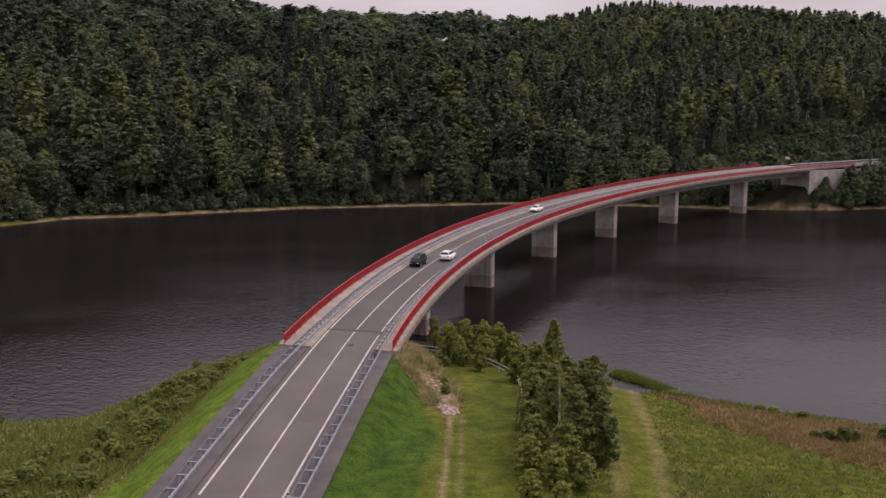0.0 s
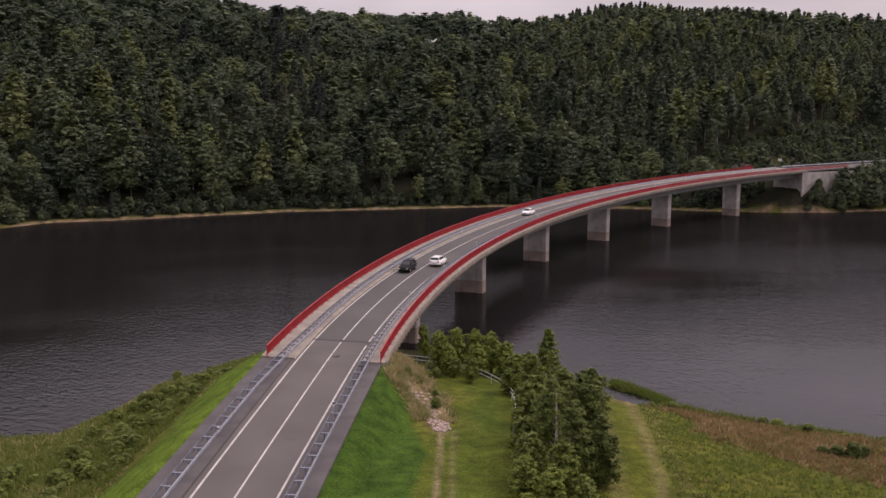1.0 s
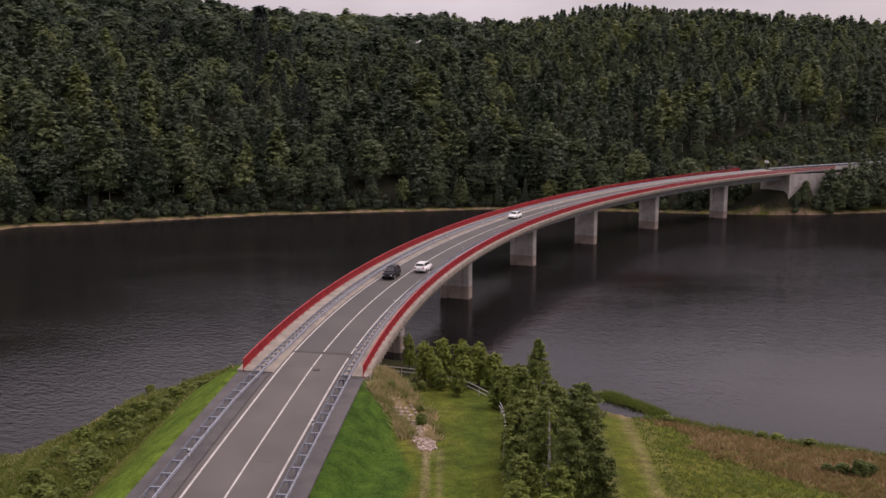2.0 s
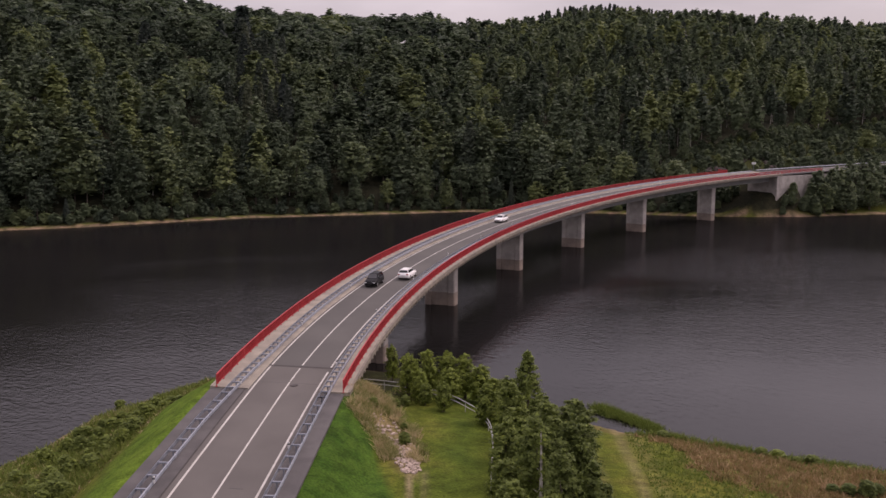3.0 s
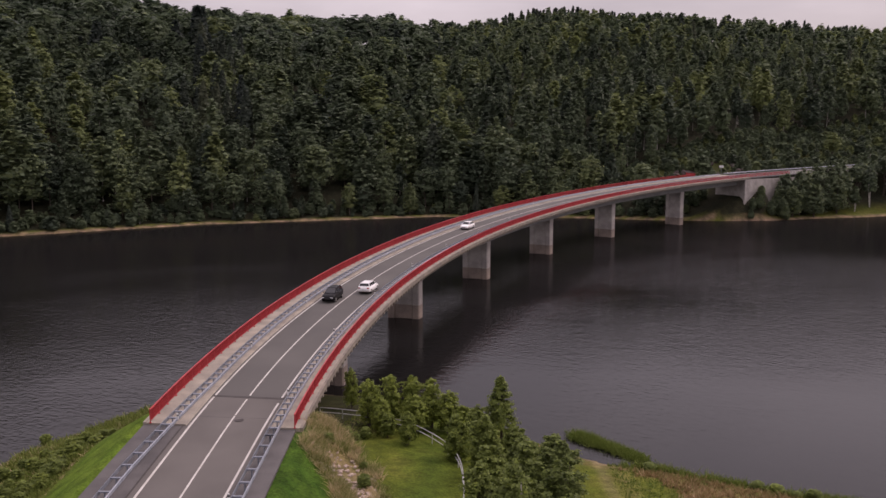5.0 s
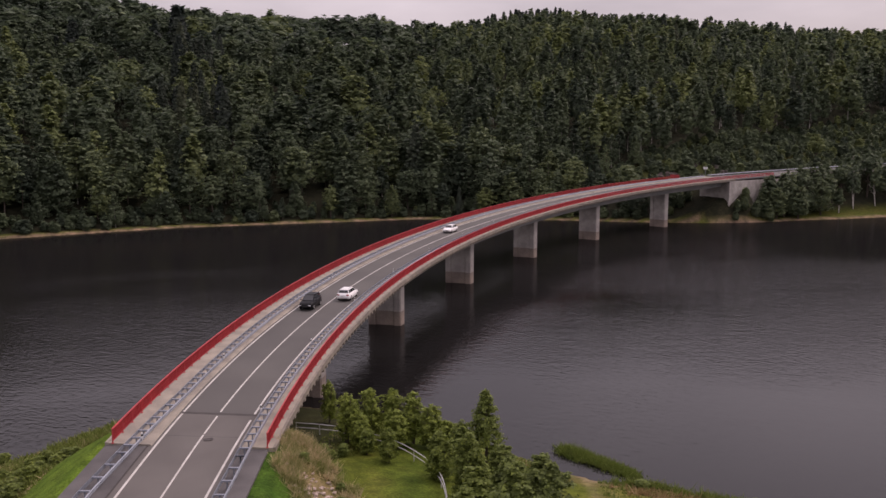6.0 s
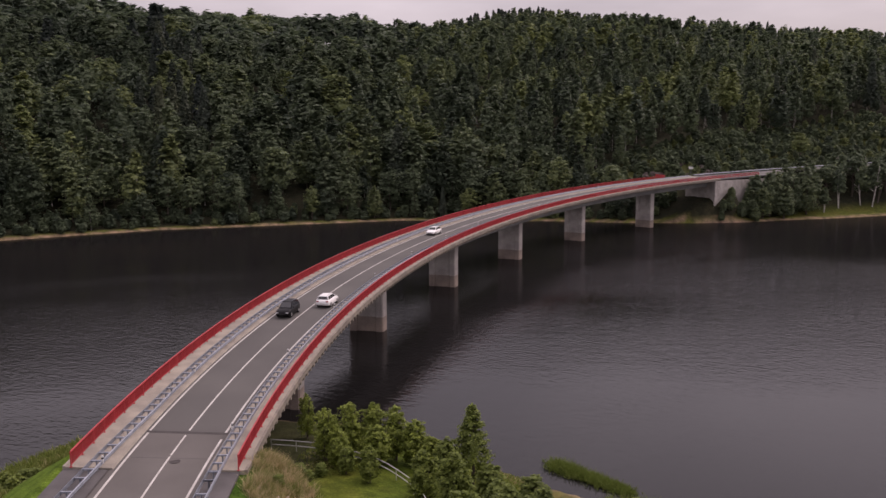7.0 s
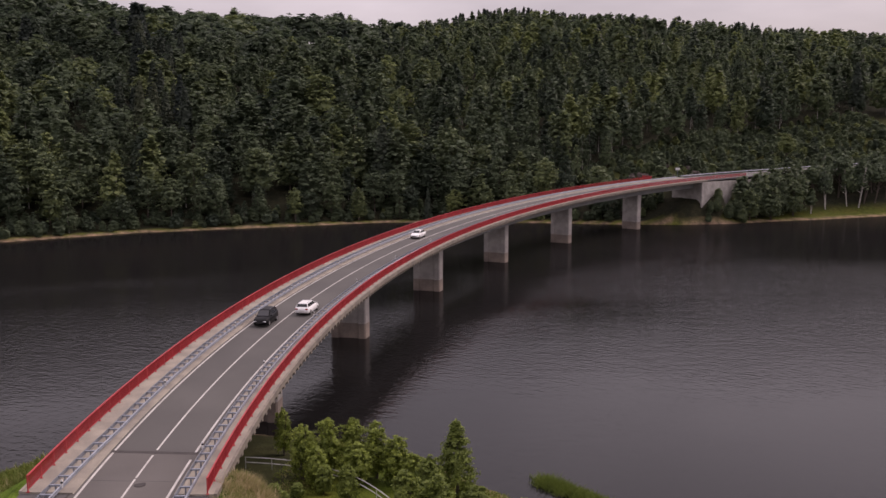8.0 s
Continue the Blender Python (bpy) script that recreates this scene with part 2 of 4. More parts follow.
def part(name, bm, mat, parent=None, label=""):
    """Links a bmesh as one mesh object under a thing or a part."""
    me = bpy.data.meshes.new(name)
    bmesh.ops.recalc_face_normals(bm, faces=bm.faces)
    bm.to_mesh(me)
    bm.free()
    me.materials.append(mat)
    ob = new(name, me)
    if parent is not None:
        ob.parent = parent
    if label:
        ob["label"] = label
    return ob


def shared(name, me, parent, m):
    """One more piece on the same mesh."""
    ob = new(name, me)
    ob.parent = parent
    ob.matrix_basis = m
    return ob


def box(bm, x0, x1, y0, y1, z0, z1, bevel=0.0):
    v = [bm.verts.new((x, y, z)) for z in (z0, z1) for y in (y0, y1) for x in (x0, x1)]
    f = [bm.faces.new([v[i] for i in q]) for q in ((0, 2, 3, 1), (4, 5, 7, 6), (0, 1, 5, 4), (2, 6, 7, 3), (0, 4, 6, 2), (1, 3, 7, 5))]
    if bevel:
        bmesh.ops.bevel(bm, geom=list({e for q in f for e in q.edges}), offset=bevel, segments=1, affect="EDGES")


def tube(bm, pts, r, sides=6, taper=1.0):
    """A round bar through points."""
    rings = []
    for i, p in enumerate(pts):
        p = Vector(p)
        d = (Vector(pts[min(i + 1, len(pts) - 1)]) - Vector(pts[max(i - 1, 0)])).normalized()
        a = d.orthogonal().normalized()
        c = d.cross(a)
        rr = r * (1 + (taper - 1) * i / max(1, len(pts) - 1))
        rings.append([bm.verts.new(p + rr * (math.cos(t) * a + math.sin(t) * c)) for t in [2 * math.pi * k / sides for k in range(sides)]])
    for a, c in zip(rings, rings[1:]):
        for k in range(sides):
            bm.faces.new((a[k], a[(k + 1) % sides], c[(k + 1) % sides], c[k]))
    bm.faces.new(rings[0][::-1])
    bm.faces.new(rings[-1])


# ---- the road's axis ----
AX0, AX1 = -140.0, 420.0
ax_s = np.arange(AX0, AX1 + 0.5, 1.0)
ax_q = np.clip(ax_s + 6.64, 0, 272.0)
ax_h = 0.1215 + 0.00402 * ax_q - 0.1002 * (ax_q / 100) ** 2 + 0.0299 * (ax_q / 100) ** 3
ax_h = ax_h + np.clip(ax_s - 265.4, 0, 60) * 0.0022
ax_x, ax_y = np.cumsum(np.sin(ax_h)), np.cumsum(np.cos(ax_h))
ax_i = int(round(-AX0))
ax_x, ax_y = ax_x - ax_x[ax_i] - 7.761, ax_y - ax_y[ax_i] + 90.245
ax_u = np.clip(ax_s, -38, 275) / 100
ax_z = 7.187 + 5.459 * ax_u - 3.358 * ax_u ** 2 + 1.3996 * ax_u ** 3 - 0.1967 * ax_u ** 4
ax_z = ax_z + 0.02 * (np.clip(ax_s, 275, 420) - 275) + 0.06 * np.clip(ax_s + 38, -120, 0)
CROSS = 0.03


def on_road(s, off=0.0, dz=0.0):
    """The place at s metres along the axis, off to its side and dz over the carriageway."""
    h = float(np.interp(s, ax_s, ax_h))
    x, y, z = (float(np.interp(s, ax_s, a)) for a in (ax_x, ax_y, ax_z))
    return Vector((x + off * math.cos(h), y - off * math.sin(h), z + dz - CROSS * off))


def road_pose(s, off=0.0, dz=0.0, turn=0.0):
    """A pose whose y runs along the road."""
    p = on_road(s, off, dz)
    return pose(p.x, p.y, p.z, 0, 0, -math.degrees(float(np.interp(s, ax_s, ax_h))) + turn)


def sweep(name, s0, s1, step, profile, mat, parent=None, closed=True, label="", bend=None):
    """A profile of (off, dz) drawn along the road."""
    n = max(2, int(round((s1 - s0) / step)) + 1)
    k = len(profile)
    at = [s0 + (s1 - s0) * i / (n - 1) for i in range(n)]
    verts = [on_road(s, o + (bend(s) if bend else 0), d) for s in at for o, d in profile]
    faces = []
    for i in range(n - 1):
        for j in range(k if closed else k - 1):
            a, b = i * k + j, i * k + (j + 1) % k
            faces.append((a, b, b + k, a + k))
    if closed:
        faces.append(tuple(range(k)))
        faces.append(tuple(range((n - 1) * k, n * k))[::-1])
    return mesh_object(name, verts, faces, mat, parent, label=label)


# ---- ground and lake ----
NEAR_SHORE = [(-700, -60), (-300, 40), (-150, 64), (-80, 76), (-58, 80), (-43.7, 81.5), (-35.6, 83), (-32.3, 91), (-30.5, 99), (-26, 105), (-22, 111), (-14, 115), (-2, 115),
              (8, 111), (14, 105.5), (18.6, 98), (21.6, 94), (25.3, 90.4), (29.4, 89), (34.4, 85.3), (39, 82), (47, 78), (70, 70), (110, 52), (200, 10), (400, -100), (800, -300)]
FAR_SHORE = [(-900, 60), (-400, 120), (-220, 190), (-128, 254), (-117, 273), (-97, 279.5), (-60, 298), (-48, 304), (-3, 313), (30, 320), (60, 314), (81, 309), (105, 299), (127, 294.5),
             (145, 294), (162, 298.5), (178, 300.5), (210, 308), (260, 312), (340, 300), (500, 240), (900, 100)]


def shore_distance(x, y, line):
    """How far each point lies from the line; positive above it in y."""
    best = np.full(x.shape, 1e9)
    for (ax, ay), (bx, by) in zip(line, line[1:]):
        vx, vy = bx - ax, by - ay
        u = np.clip(((x - ax) * vx + (y - ay) * vy) / (vx * vx + vy * vy), 0, 1)
        best = np.minimum(best, np.hypot(x - ax - u * vx, y - ay - u * vy))
    edge = np.interp(x, [p[0] for p in line], [p[1] for p in line])
    return np.where(y > edge, best, -best)


def road_frame(x, y):
    """s, off and carriageway height of the nearest point of the axis."""
    best, at = np.full(x.shape, 1e18), np.zeros(x.shape, int)
    for i in range(0, len(ax_s), 2):
        d = (x - ax_x[i]) ** 2 + (y - ax_y[i]) ** 2
        near = d < best
        best[near], at[near] = d[near], i
    along = (x - ax_x[at]) * np.sin(ax_h[at]) + (y - ax_y[at]) * np.cos(ax_h[at])
    off = (x - ax_x[at]) * np.cos(ax_h[at]) - (y - ax_y[at]) * np.sin(ax_h[at])
    return ax_s[at] + along, off, np.interp(ax_s[at] + along, ax_s, ax_z)


def lumps(x, y, size):
    return (np.sin(x / size + 1.3) * np.cos(y / size * 1.1 + 0.4) + 0.5 * np.sin(x / size * 2.3 + y / size * 1.7) + 0.3 * np.sin(x / size * 4.1 - y / size * 3.7 + 2)) / 1.8


def hill(x, y, d):
    """Height of the wooded bank, d metres behind its shore."""
    top = np.interp(x, [-400, -150, -60, 20, 90, 170, 250, 420, 700], [215, 129, 121, 124, 131, 152, 150, 135, 110])
    far = np.interp(x, [-400, -60, 20, 120, 700], [270, 260, 270, 340, 380])
    z = 1.3 * (1 - np.exp(-d / 3.0)) + top * (1 - np.exp(-np.maximum(d - 5, 0) / far))
    z = z + lumps(x, y, 38) * np.clip(d / 60, 0, 1) * 4.0
    return z - np.clip(d - 620, 0, 400) * 0.28


def ground_height(x, y):
    x, y = np.asarray(x, float), np.asarray(y, float)
    dn, df = -shore_distance(x, y, NEAR_SHORE), shore_distance(x, y, FAR_SHORE)
    s, off, zr = road_frame(x, y)
    near = 0.1 + np.where(off > 0, 4.4, 3.0) * (1 - np.exp(-np.maximum(dn, 0) / 16)) + 0.18 * lumps(x, y, 5) * np.clip(dn / 6, 0, 1)
    bank = zr - 0.22 - CROSS * np.clip(off, -7, 6) - np.maximum(np.abs(off + 0.6) - 7.0, 0) * 0.62 - np.maximum(s + 1.5, 0) * 0.6
    near = np.where(np.abs(off + 0.6) < 14, np.minimum(near, np.maximum(zr - 0.25, zr - 0.25 + (np.abs(off + 0.6) - 7.2) * 0.5)), near)
    near = np.where(dn > 0, np.maximum(near, bank), near)
    z = np.where(dn > 0, near, -0.35 * np.minimum(-dn, 12))
    z = np.where(df > -12, np.where(df > 0, hill(x, y, np.maximum(df, 0)), -0.35 * np.minimum(-df, 12)), z)
    # the far road runs on a cutting and a bank
    cut = np.where(off < 0, np.clip(1 - (np.abs(off) - 8) / 14, 0, 1), np.clip((np.where(s < 292, 5.4, 9.0) - off) / 1.5, 0, 1)) * np.clip((s - 262) / 8, 0, 1) * (df > 0)
    z = z * (1 - cut) + (zr - 0.3) * cut
    keep = np.clip((260 - s) / 6, 0, 1) * (np.abs(off) < 9) * (df > 0) * (s > 150)
    z = np.where(keep > 0, np.minimum(z, zr - 4.5), z)
    # the slope that rises to the far abutment under the deck
    slope = np.minimum(np.clip((s - 246) / 19, 0, 1) * (zr - 5.8), 1.3 * df) * np.clip((15 - np.abs(off)) / 6, 0, 1) * (s < 272) * (df > 0)
    return np.where(slope > 0.2, np.maximum(z, slope), z)


def rows_between(a, b, fine, coarse, c0, c1):
    """Grid lines from a to b, fine between c0 and c1."""
    out = [a]
    while out[-1] < b:
        v = out[-1]
        gap = 0 if c0 <= v <= c1 else min(abs(v - c0), abs(v - c1))
        out.append(v + fine + (coarse - fine) * min(1, gap / 300))
    return np.array(out)


def dry_inner(s):
    """Where the strip of dry grass on the embankment begins, off the axis."""
    return np.interp(s, [-17.5, -16.2, -10.4, -9.3, -7.4, -2.0], [12.6, 11.7, 9.3, 7.9, 6.6, 6.3])


def dry_outer(s):
    return np.interp(s, [-17.5, -7.2, -2.8, 0.5], [13.8, 12.5, 10.1, 8.0])


def ripe_meadow(x, y, dn):
    """Where the meadow's grass stands tall and red-brown."""
    edge = np.maximum(28.3 + (70.1 - y) * 0.71, 26.5) + 1.6 * lumps(x, y, 2.6) + 1.2 * lumps(x + 9, y, 6.1)
    return np.clip((x - edge) / 2.2, 0, 1) * np.clip((dn - 1.8) / 1.2, 0, 1)


def build_ground():
    gx = np.unique(np.concatenate([rows_between(-2600, 2600, 1.3, 60, -75, 75), np.arange(-200, 340, 3.4), np.arange(-4, 26, 0.45)]))
    gy = np.concatenate([rows_between(-2400, 20, 1.6, 90, 15, 120), np.arange(22, 120, 1.1), np.arange(121, 270, 8.0), np.arange(270, 345, 2.2), rows_between(347, 2600, 6, 80, 300, 420)])
    gy = np.unique(gy)
    X, Y = np.meshgrid(gx, gy)
    Z = ground_height(X, Y)
    nx, ny = len(gx), len(gy)
    me = bpy.data.meshes.new("ground")
    idx = np.arange(nx * ny).reshape(ny, nx)
    q = np.stack([idx[:-1, :-1], idx[:-1, 1:], idx[1:, 1:], idx[1:, :-1]], -1).reshape(-1, 4)
    me.from_pydata(np.stack([X, Y, Z], -1).reshape(-1, 3).tolist(), [], q.tolist())
    dn, df = -shore_distance(X, Y, NEAR_SHORE), shore_distance(X, Y, FAR_SHORE)
    s, off, zr = road_frame(X, Y)
    wob = lumps(X, Y, 6.5)
    right = off > 0
    on_near = dn > -1
    lush = on_near * np.clip(np.where(right, (np.clip(7.2 - 0.32 * (s + 5), 7.2, 12.6) + wob * 0.3 - off) * 1.4, (off + 12.5 + wob) * 0.8), 0, 1) * (s < 1)
    lush = np.maximum(lush, on_near * right * np.clip(1 - np.abs(off - 16.5) / 5, 0, 1) * 0.45)
    dry = on_near * right * np.maximum(0.5 * ripe_meadow(X, Y, dn), 0.55 * np.clip(1 - np.abs(dn - 2.2) / 1.6, 0, 1) * (off > 26))
    dry = np.maximum(dry, on_near * ~right * np.clip(1 - np.abs(off + 14.3 + wob * 0.4) / 1.3, 0, 1) * 0.9)
    strip = np.clip(np.minimum(off - dry_inner(s), dry_outer(s) - off) * 1.5, 0, 1) * (s > -18) * (s < 0.6)
    dry = np.maximum(dry, on_near * right * strip * (0.55 + 0.4 * lumps(X, Y, 0.9)))
    track = np.clip(1 - np.abs(off - 13.0 + 0.066 * (s + 18.4) + wob * 0.1) / 0.4, 0, 1) * (s < -13) * 0.8
    track = np.maximum(track, np.clip(1 - np.abs(off - 14.2 + 0.08 * (s + 20)) / 0.4, 0, 1) * (s < -15) * 0.35)
    for c, wide, how in ((27.4, 0.9, 0.3), (30.8, 0.6, 0.42), (32.3, 0.8, 0.18)):
        track = np.maximum(track, np.clip(1.3 - np.abs(off - c - 0.03 * (s + 20) + 0.2 * wob) / wide, 0, 1) * how * (0.8 + 0.3 * lumps(X, Y, 1.1)))
    bare = on_near * right * np.maximum(track, 0.5 * strip * np.clip(-(s + 5) / 2.5, 0, 1) * np.clip((off - dry_inner(s) - 0.7) / 0.6, 0, 1))
    beach = np.maximum((np.clip(1 - np.abs(dn - 0.5) / 0.9, 0, 1)) * 0.8, np.clip(1.4 - np.abs(df - 0.4 - wob * 0.3) / 1.2, 0, 1))
    beach = beach * np.clip((1.9 - Z) / 0.6, 0, 1)
    # forest floor; the same dark colour paints shade on soil under the deck
    wood_and_shade = np.maximum(np.clip(np.maximum((df - 1.8) / 1.6, (Z - 1.3) * (df > 0)), 0, 1), 0.85 * on_near * np.clip((s + 1.5) / 2, 0, 1) * np.clip((11.5 - np.abs(off) + wob * 0.5) / 3, 0, 1))
    wood_and_shade = wood_and_shade * (1 - 0.65 * (df > 0) * np.clip((off - 12) / 4, 0, 1) * np.clip((s - 266) / 6, 0, 1) * np.clip((12 - df) / 6, 0, 1))
    wood_and_shade = wood_and_shade * (1 - 0.3 * (df > 0) * np.clip((-off - 9) / 4, 0, 1) * np.clip((off + 46) / 8, 0, 1) * np.clip((s - 250) / 6, 0, 1))
    for name, val in (("lush", lush), ("fresh", lush * ~right), ("dry", dry), ("bare", bare), ("shore", beach), ("wood_and_shade", wood_and_shade)):
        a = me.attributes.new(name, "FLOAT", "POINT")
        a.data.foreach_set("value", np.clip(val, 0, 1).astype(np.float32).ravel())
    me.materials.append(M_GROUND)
    me.polygons.foreach_set("use_smooth", np.ones(len(me.polygons), bool))
    ob = new("ground", me)
    return tagged(ob, "grassy lake banks and wooded hillside ground", "ground", kind="structure")


build_ground()
lake = mesh_object("water", [(-2500, -700, 0), (2500, -700, 0), (2500, 800, 0), (-2500, 800, 0)], [(0, 1, 2, 3)], M_WATER)
tagged(lake, "dark rippled lake water under an overcast sky", "water", kind="structure")


# ---- road ----
LINE_L, LINE_R = -3.1, 2.92
road = tagged(new("road"), "two-lane grey asphalt road with white edge and centre lines", "road", kind="structure")
sweep("carriageway", -138, 1.4, 2.5, [(-3.6, 0), (3.6, 0), (3.6, -0.3), (-3.6, -0.3)], M_APPROACH, road)
sweep("carriageway", 1.4, 410, 2.5, [(-3.6, 0), (3.6, 0), (3.6, -0.3), (-3.6, -0.3)], M_ASPHALT, road)
sweep("verge", -138, -5.2, 2.5, [(-6.9, -0.03), (-3.604, -0.006), (-3.604, -0.3), (-6.9, -0.4)], M_VERGE, road, label="weathered asphalt verge")
sweep("verge", -138, -5.2, 2.5, [(3.604, -0.006), (5.6, -0.03), (5.6, -0.4), (3.604, -0.3)], M_VERGE, road, label="weathered asphalt verge")
sweep("verge", 264, 410, 2.5, [(-6.2, -0.03), (-3.604, -0.006), (-3.604, -0.3), (-6.2, -0.4)], M_VERGE, road)
sweep("verge", 264, 410, 2.5, [(3.604, -0.006), (5.6, -0.03), (5.6, -0.4), (3.604, -0.3)], M_VERGE, road)


def line(name, s0, s1, off, width):
    return sweep(name, s0, s1, 2.0, [(off - width / 2, 0.006), (off + width / 2, 0.006), (off + width / 2, -0.02), (off - width / 2, -0.02)], M_LINE, road)


line("edge_line", -138, 410, LINE_L, 0.17)
line("edge_line", -138, 0.4, LINE_R, 0.17)
line("edge_line", 1.7, 410, LINE_R, 0.17)
line("centre_line", -138, -2.9, -0.05, 0.14)
line("centre_line", -2.7, 1.0, -0.05, 0.14)
line("centre_line", 1.95, 410, -0.05, 0.14)
sweep("drain_slot", -138, -5.2, 2.0, [(-3.75, 0.004), (-3.6, 0.004), (-3.6, -0.05), (-3.75, -0.05)], M_RUBBER, road)

# ---- bridge ----
B0, B1 = -5.2, 266.0
PIERS = [30.2, 68.5, 108.5, 148.5, 189.0, 232.0]
PAR_L, PAR_R = -6.36, 5.53
bridge = tagged(new("bridge"), "long curved concrete road bridge with red railings on tall piers", "bridge")
sweep("deck_slab", B0 + 1.2, B1 - 2, 2.5, [(-6.7, -0.3), (5.9, -0.3), (5.9, -0.62), (3.0, -1.0), (-3.6, -1.0), (-6.7, -0.62)], M_CONC, bridge)
sweep("girder", B0 + 4.2, B1 - 2, 2.5, [(-3.2, -0.98), (2.6, -0.98), (2.3, -2.75), (-2.9, -2.75)], M_GIRDER, bridge, label="box girder with the shade under the deck painted in")
sweep("walkway", B0, B1, 2.0, [(-6.75, 0.12), (-3.45, 0.1), (-3.36, -0.02), (-3.36, -0.31), (-6.75, -0.31)], M_CAP, bridge, label="pale concrete walkway")
sweep("walkway", B0, B1, 2.0, [(3.2, -0.02), (3.28, 0.1), (5.95, 0.12), (5.95, -0.31), (3.2, -0.31)], M_CAP, bridge, label="pale concrete kerb strip")
sweep("edge_beam", B0, B1, 2.0, [(-6.98, 0.16), (-6.752, 0.16), (-6.752, -0.72), (-6.98, -0.72)], M_CAP, bridge)
# browner and darker than the M_CAP beam on the left side
M_EDGE = material("brown_edge_concrete", (0.24, 0.205, 0.165), 0.9, second=(0.15, 0.13, 0.11), scale=0.8, fine=7, bump=0.005)
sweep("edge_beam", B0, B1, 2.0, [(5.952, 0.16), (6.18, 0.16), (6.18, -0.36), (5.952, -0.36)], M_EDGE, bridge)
sweep("expansion_joint", 1.3, 1.7, 0.4, [(-3.34, 0.008), (3.18, 0.008), (3.18, -0.05), (-3.34, -0.05)], M_RUBBER, bridge)


def railing(off, s0, s1):
    r = new("railing")
    r.parent = bridge
    sweep("top_rail", s0, s1, 2.0, [(off - 0.05, 1.2), (off + 0.05, 1.2), (off + 0.05, 1.28), (off - 0.05, 1.28)], M_RED, r)
    sweep("bottom_rail", s0, s1, 2.0, [(off - 0.03, 0.27), (off + 0.03, 0.27), (off + 0.03, 0.32), (off - 0.03, 0.32)], M_RED, r)
    n = int((s1 - s0) / 2.0)
    bm = bmesh.new()
    box(bm, -0.035, 0.035, -0.03, 0.03, 0.1, 1.2)
    box(bm, -0.09, 0.09, -0.09, 0.09, 0.1, 0.14)
    first = part("post", bm, M_RED, r)
    first.matrix_basis = road_pose(s0, off)
    for i in range(1, n + 1):
        shared("post", first.data, r, road_pose(s0 + (s1 - s0) * i / n, off))
    verts, faces = [], []
    k = int((s1 - s0) / 0.13)
    for i in range(k):
        a = s0 + 0.06 + i * 0.13
        c = [on_road(a, off - 0.025), on_road(a, off + 0.025), on_road(a + 0.014, off + 0.025), on_road(a + 0.014, off - 0.025)]
        b = len(verts)
        verts += [p + Vector((0, 0, 0.31)) for p in c] + [p + Vector((0, 0, 1.21)) for p in c]
        faces += [(b, b + 1, b + 5, b + 4), (b + 1, b + 2, b + 6, b + 5), (b + 2, b + 3, b + 7, b + 6), (b + 3, b, b + 4, b + 7)]
    bars = mesh_object("infill", verts, faces, M_RED, r)
    bars["kind"] = "stuff"


railing(PAR_L, B0, 252)
railing(PAR_R, B0, B1 + 22)


def pier(s):
    """A pier of two end columns and a recessed web, stained at the water's reach."""
    top = on_road(s, -0.3, -2.76).z
    p = new("pier")
    p.parent = bridge
    m = road_pose(s, -0.4)
    p.matrix_basis = pose(m.translation.x, m.translation.y, 0, 0, 0, math.degrees(m.to_euler().z))
    wet = 2.3

    def plan(bm, z0, z1):
        w, d, c, r = 2.75, 1.1, 1.25, 0.3
        for a, b in ((-w, -w + c), (w - c, w)):
            k = 0.18
            pts = [(a + k, -d), (b - k, -d), (b, -d + k), (b, d - k), (b - k, d), (a + k, d), (a, d - k), (a, -d + k)]
            lo, hi = [bm.verts.new((x, y, z0)) for x, y in pts], [bm.verts.new((x, y, z1)) for x, y in pts]
            for i in range(8):
                bm.faces.new((lo[i], lo[(i + 1) % 8], hi[(i + 1) % 8], hi[i]))
            bm.faces.new(hi)
            bm.faces.new(lo[::-1])
        box(bm, -w + c - 0.02, w - c + 0.02, -d + r, d - r, z0, z1)

    bm = bmesh.new()
    plan(bm, -4, wet)
    part("base", bm, M_CONC_WET, p, "water-stained brown concrete base")
    bm = bmesh.new()
    plan(bm, wet, top - 0.9)
    part("shaft", bm, M_CONC, p)
    bm = bmesh.new()
    box(bm, -2.75, 2.75, -1.1, 1.1, top - 0.9, top, 0.06)
    part("cap", bm, M_CONC, p)


for s_ in PIERS:
    pier(s_)


def abutment(s, depth, name_label, drop):
    a = new("abutment")
    a.parent = bridge
    m = road_pose(s)
    a.matrix_basis = m
    bm = bmesh.new()
    box(bm, -6.6, 5.8, -depth / 2, depth / 2, -drop, -1.02, 0.05)
    part("wall", bm, M_CONC, a)
    bm = bmesh.new()
    box(bm, 5.55, 6.1, -depth / 2 - (2.1 if s < 50 else 0.5), depth / 2 + (0 if s < 50 else 26), -drop, -0.74, 0.04)
    part("wing_wall", bm, M_CONC, a, name_label)


abutment(-1.5, 3.0, "grey concrete wing wall", 7.5)
abutment(B1 - 1.0, 3.0, "pale grey concrete wing wall", 13.0)


# ---- guard rails ----
def nearer(s):
    """How far the outer guard rail draws in towards the carriageway on the bridge."""
    return float(np.interp(s, [-14, 4], [0, 0.8]))


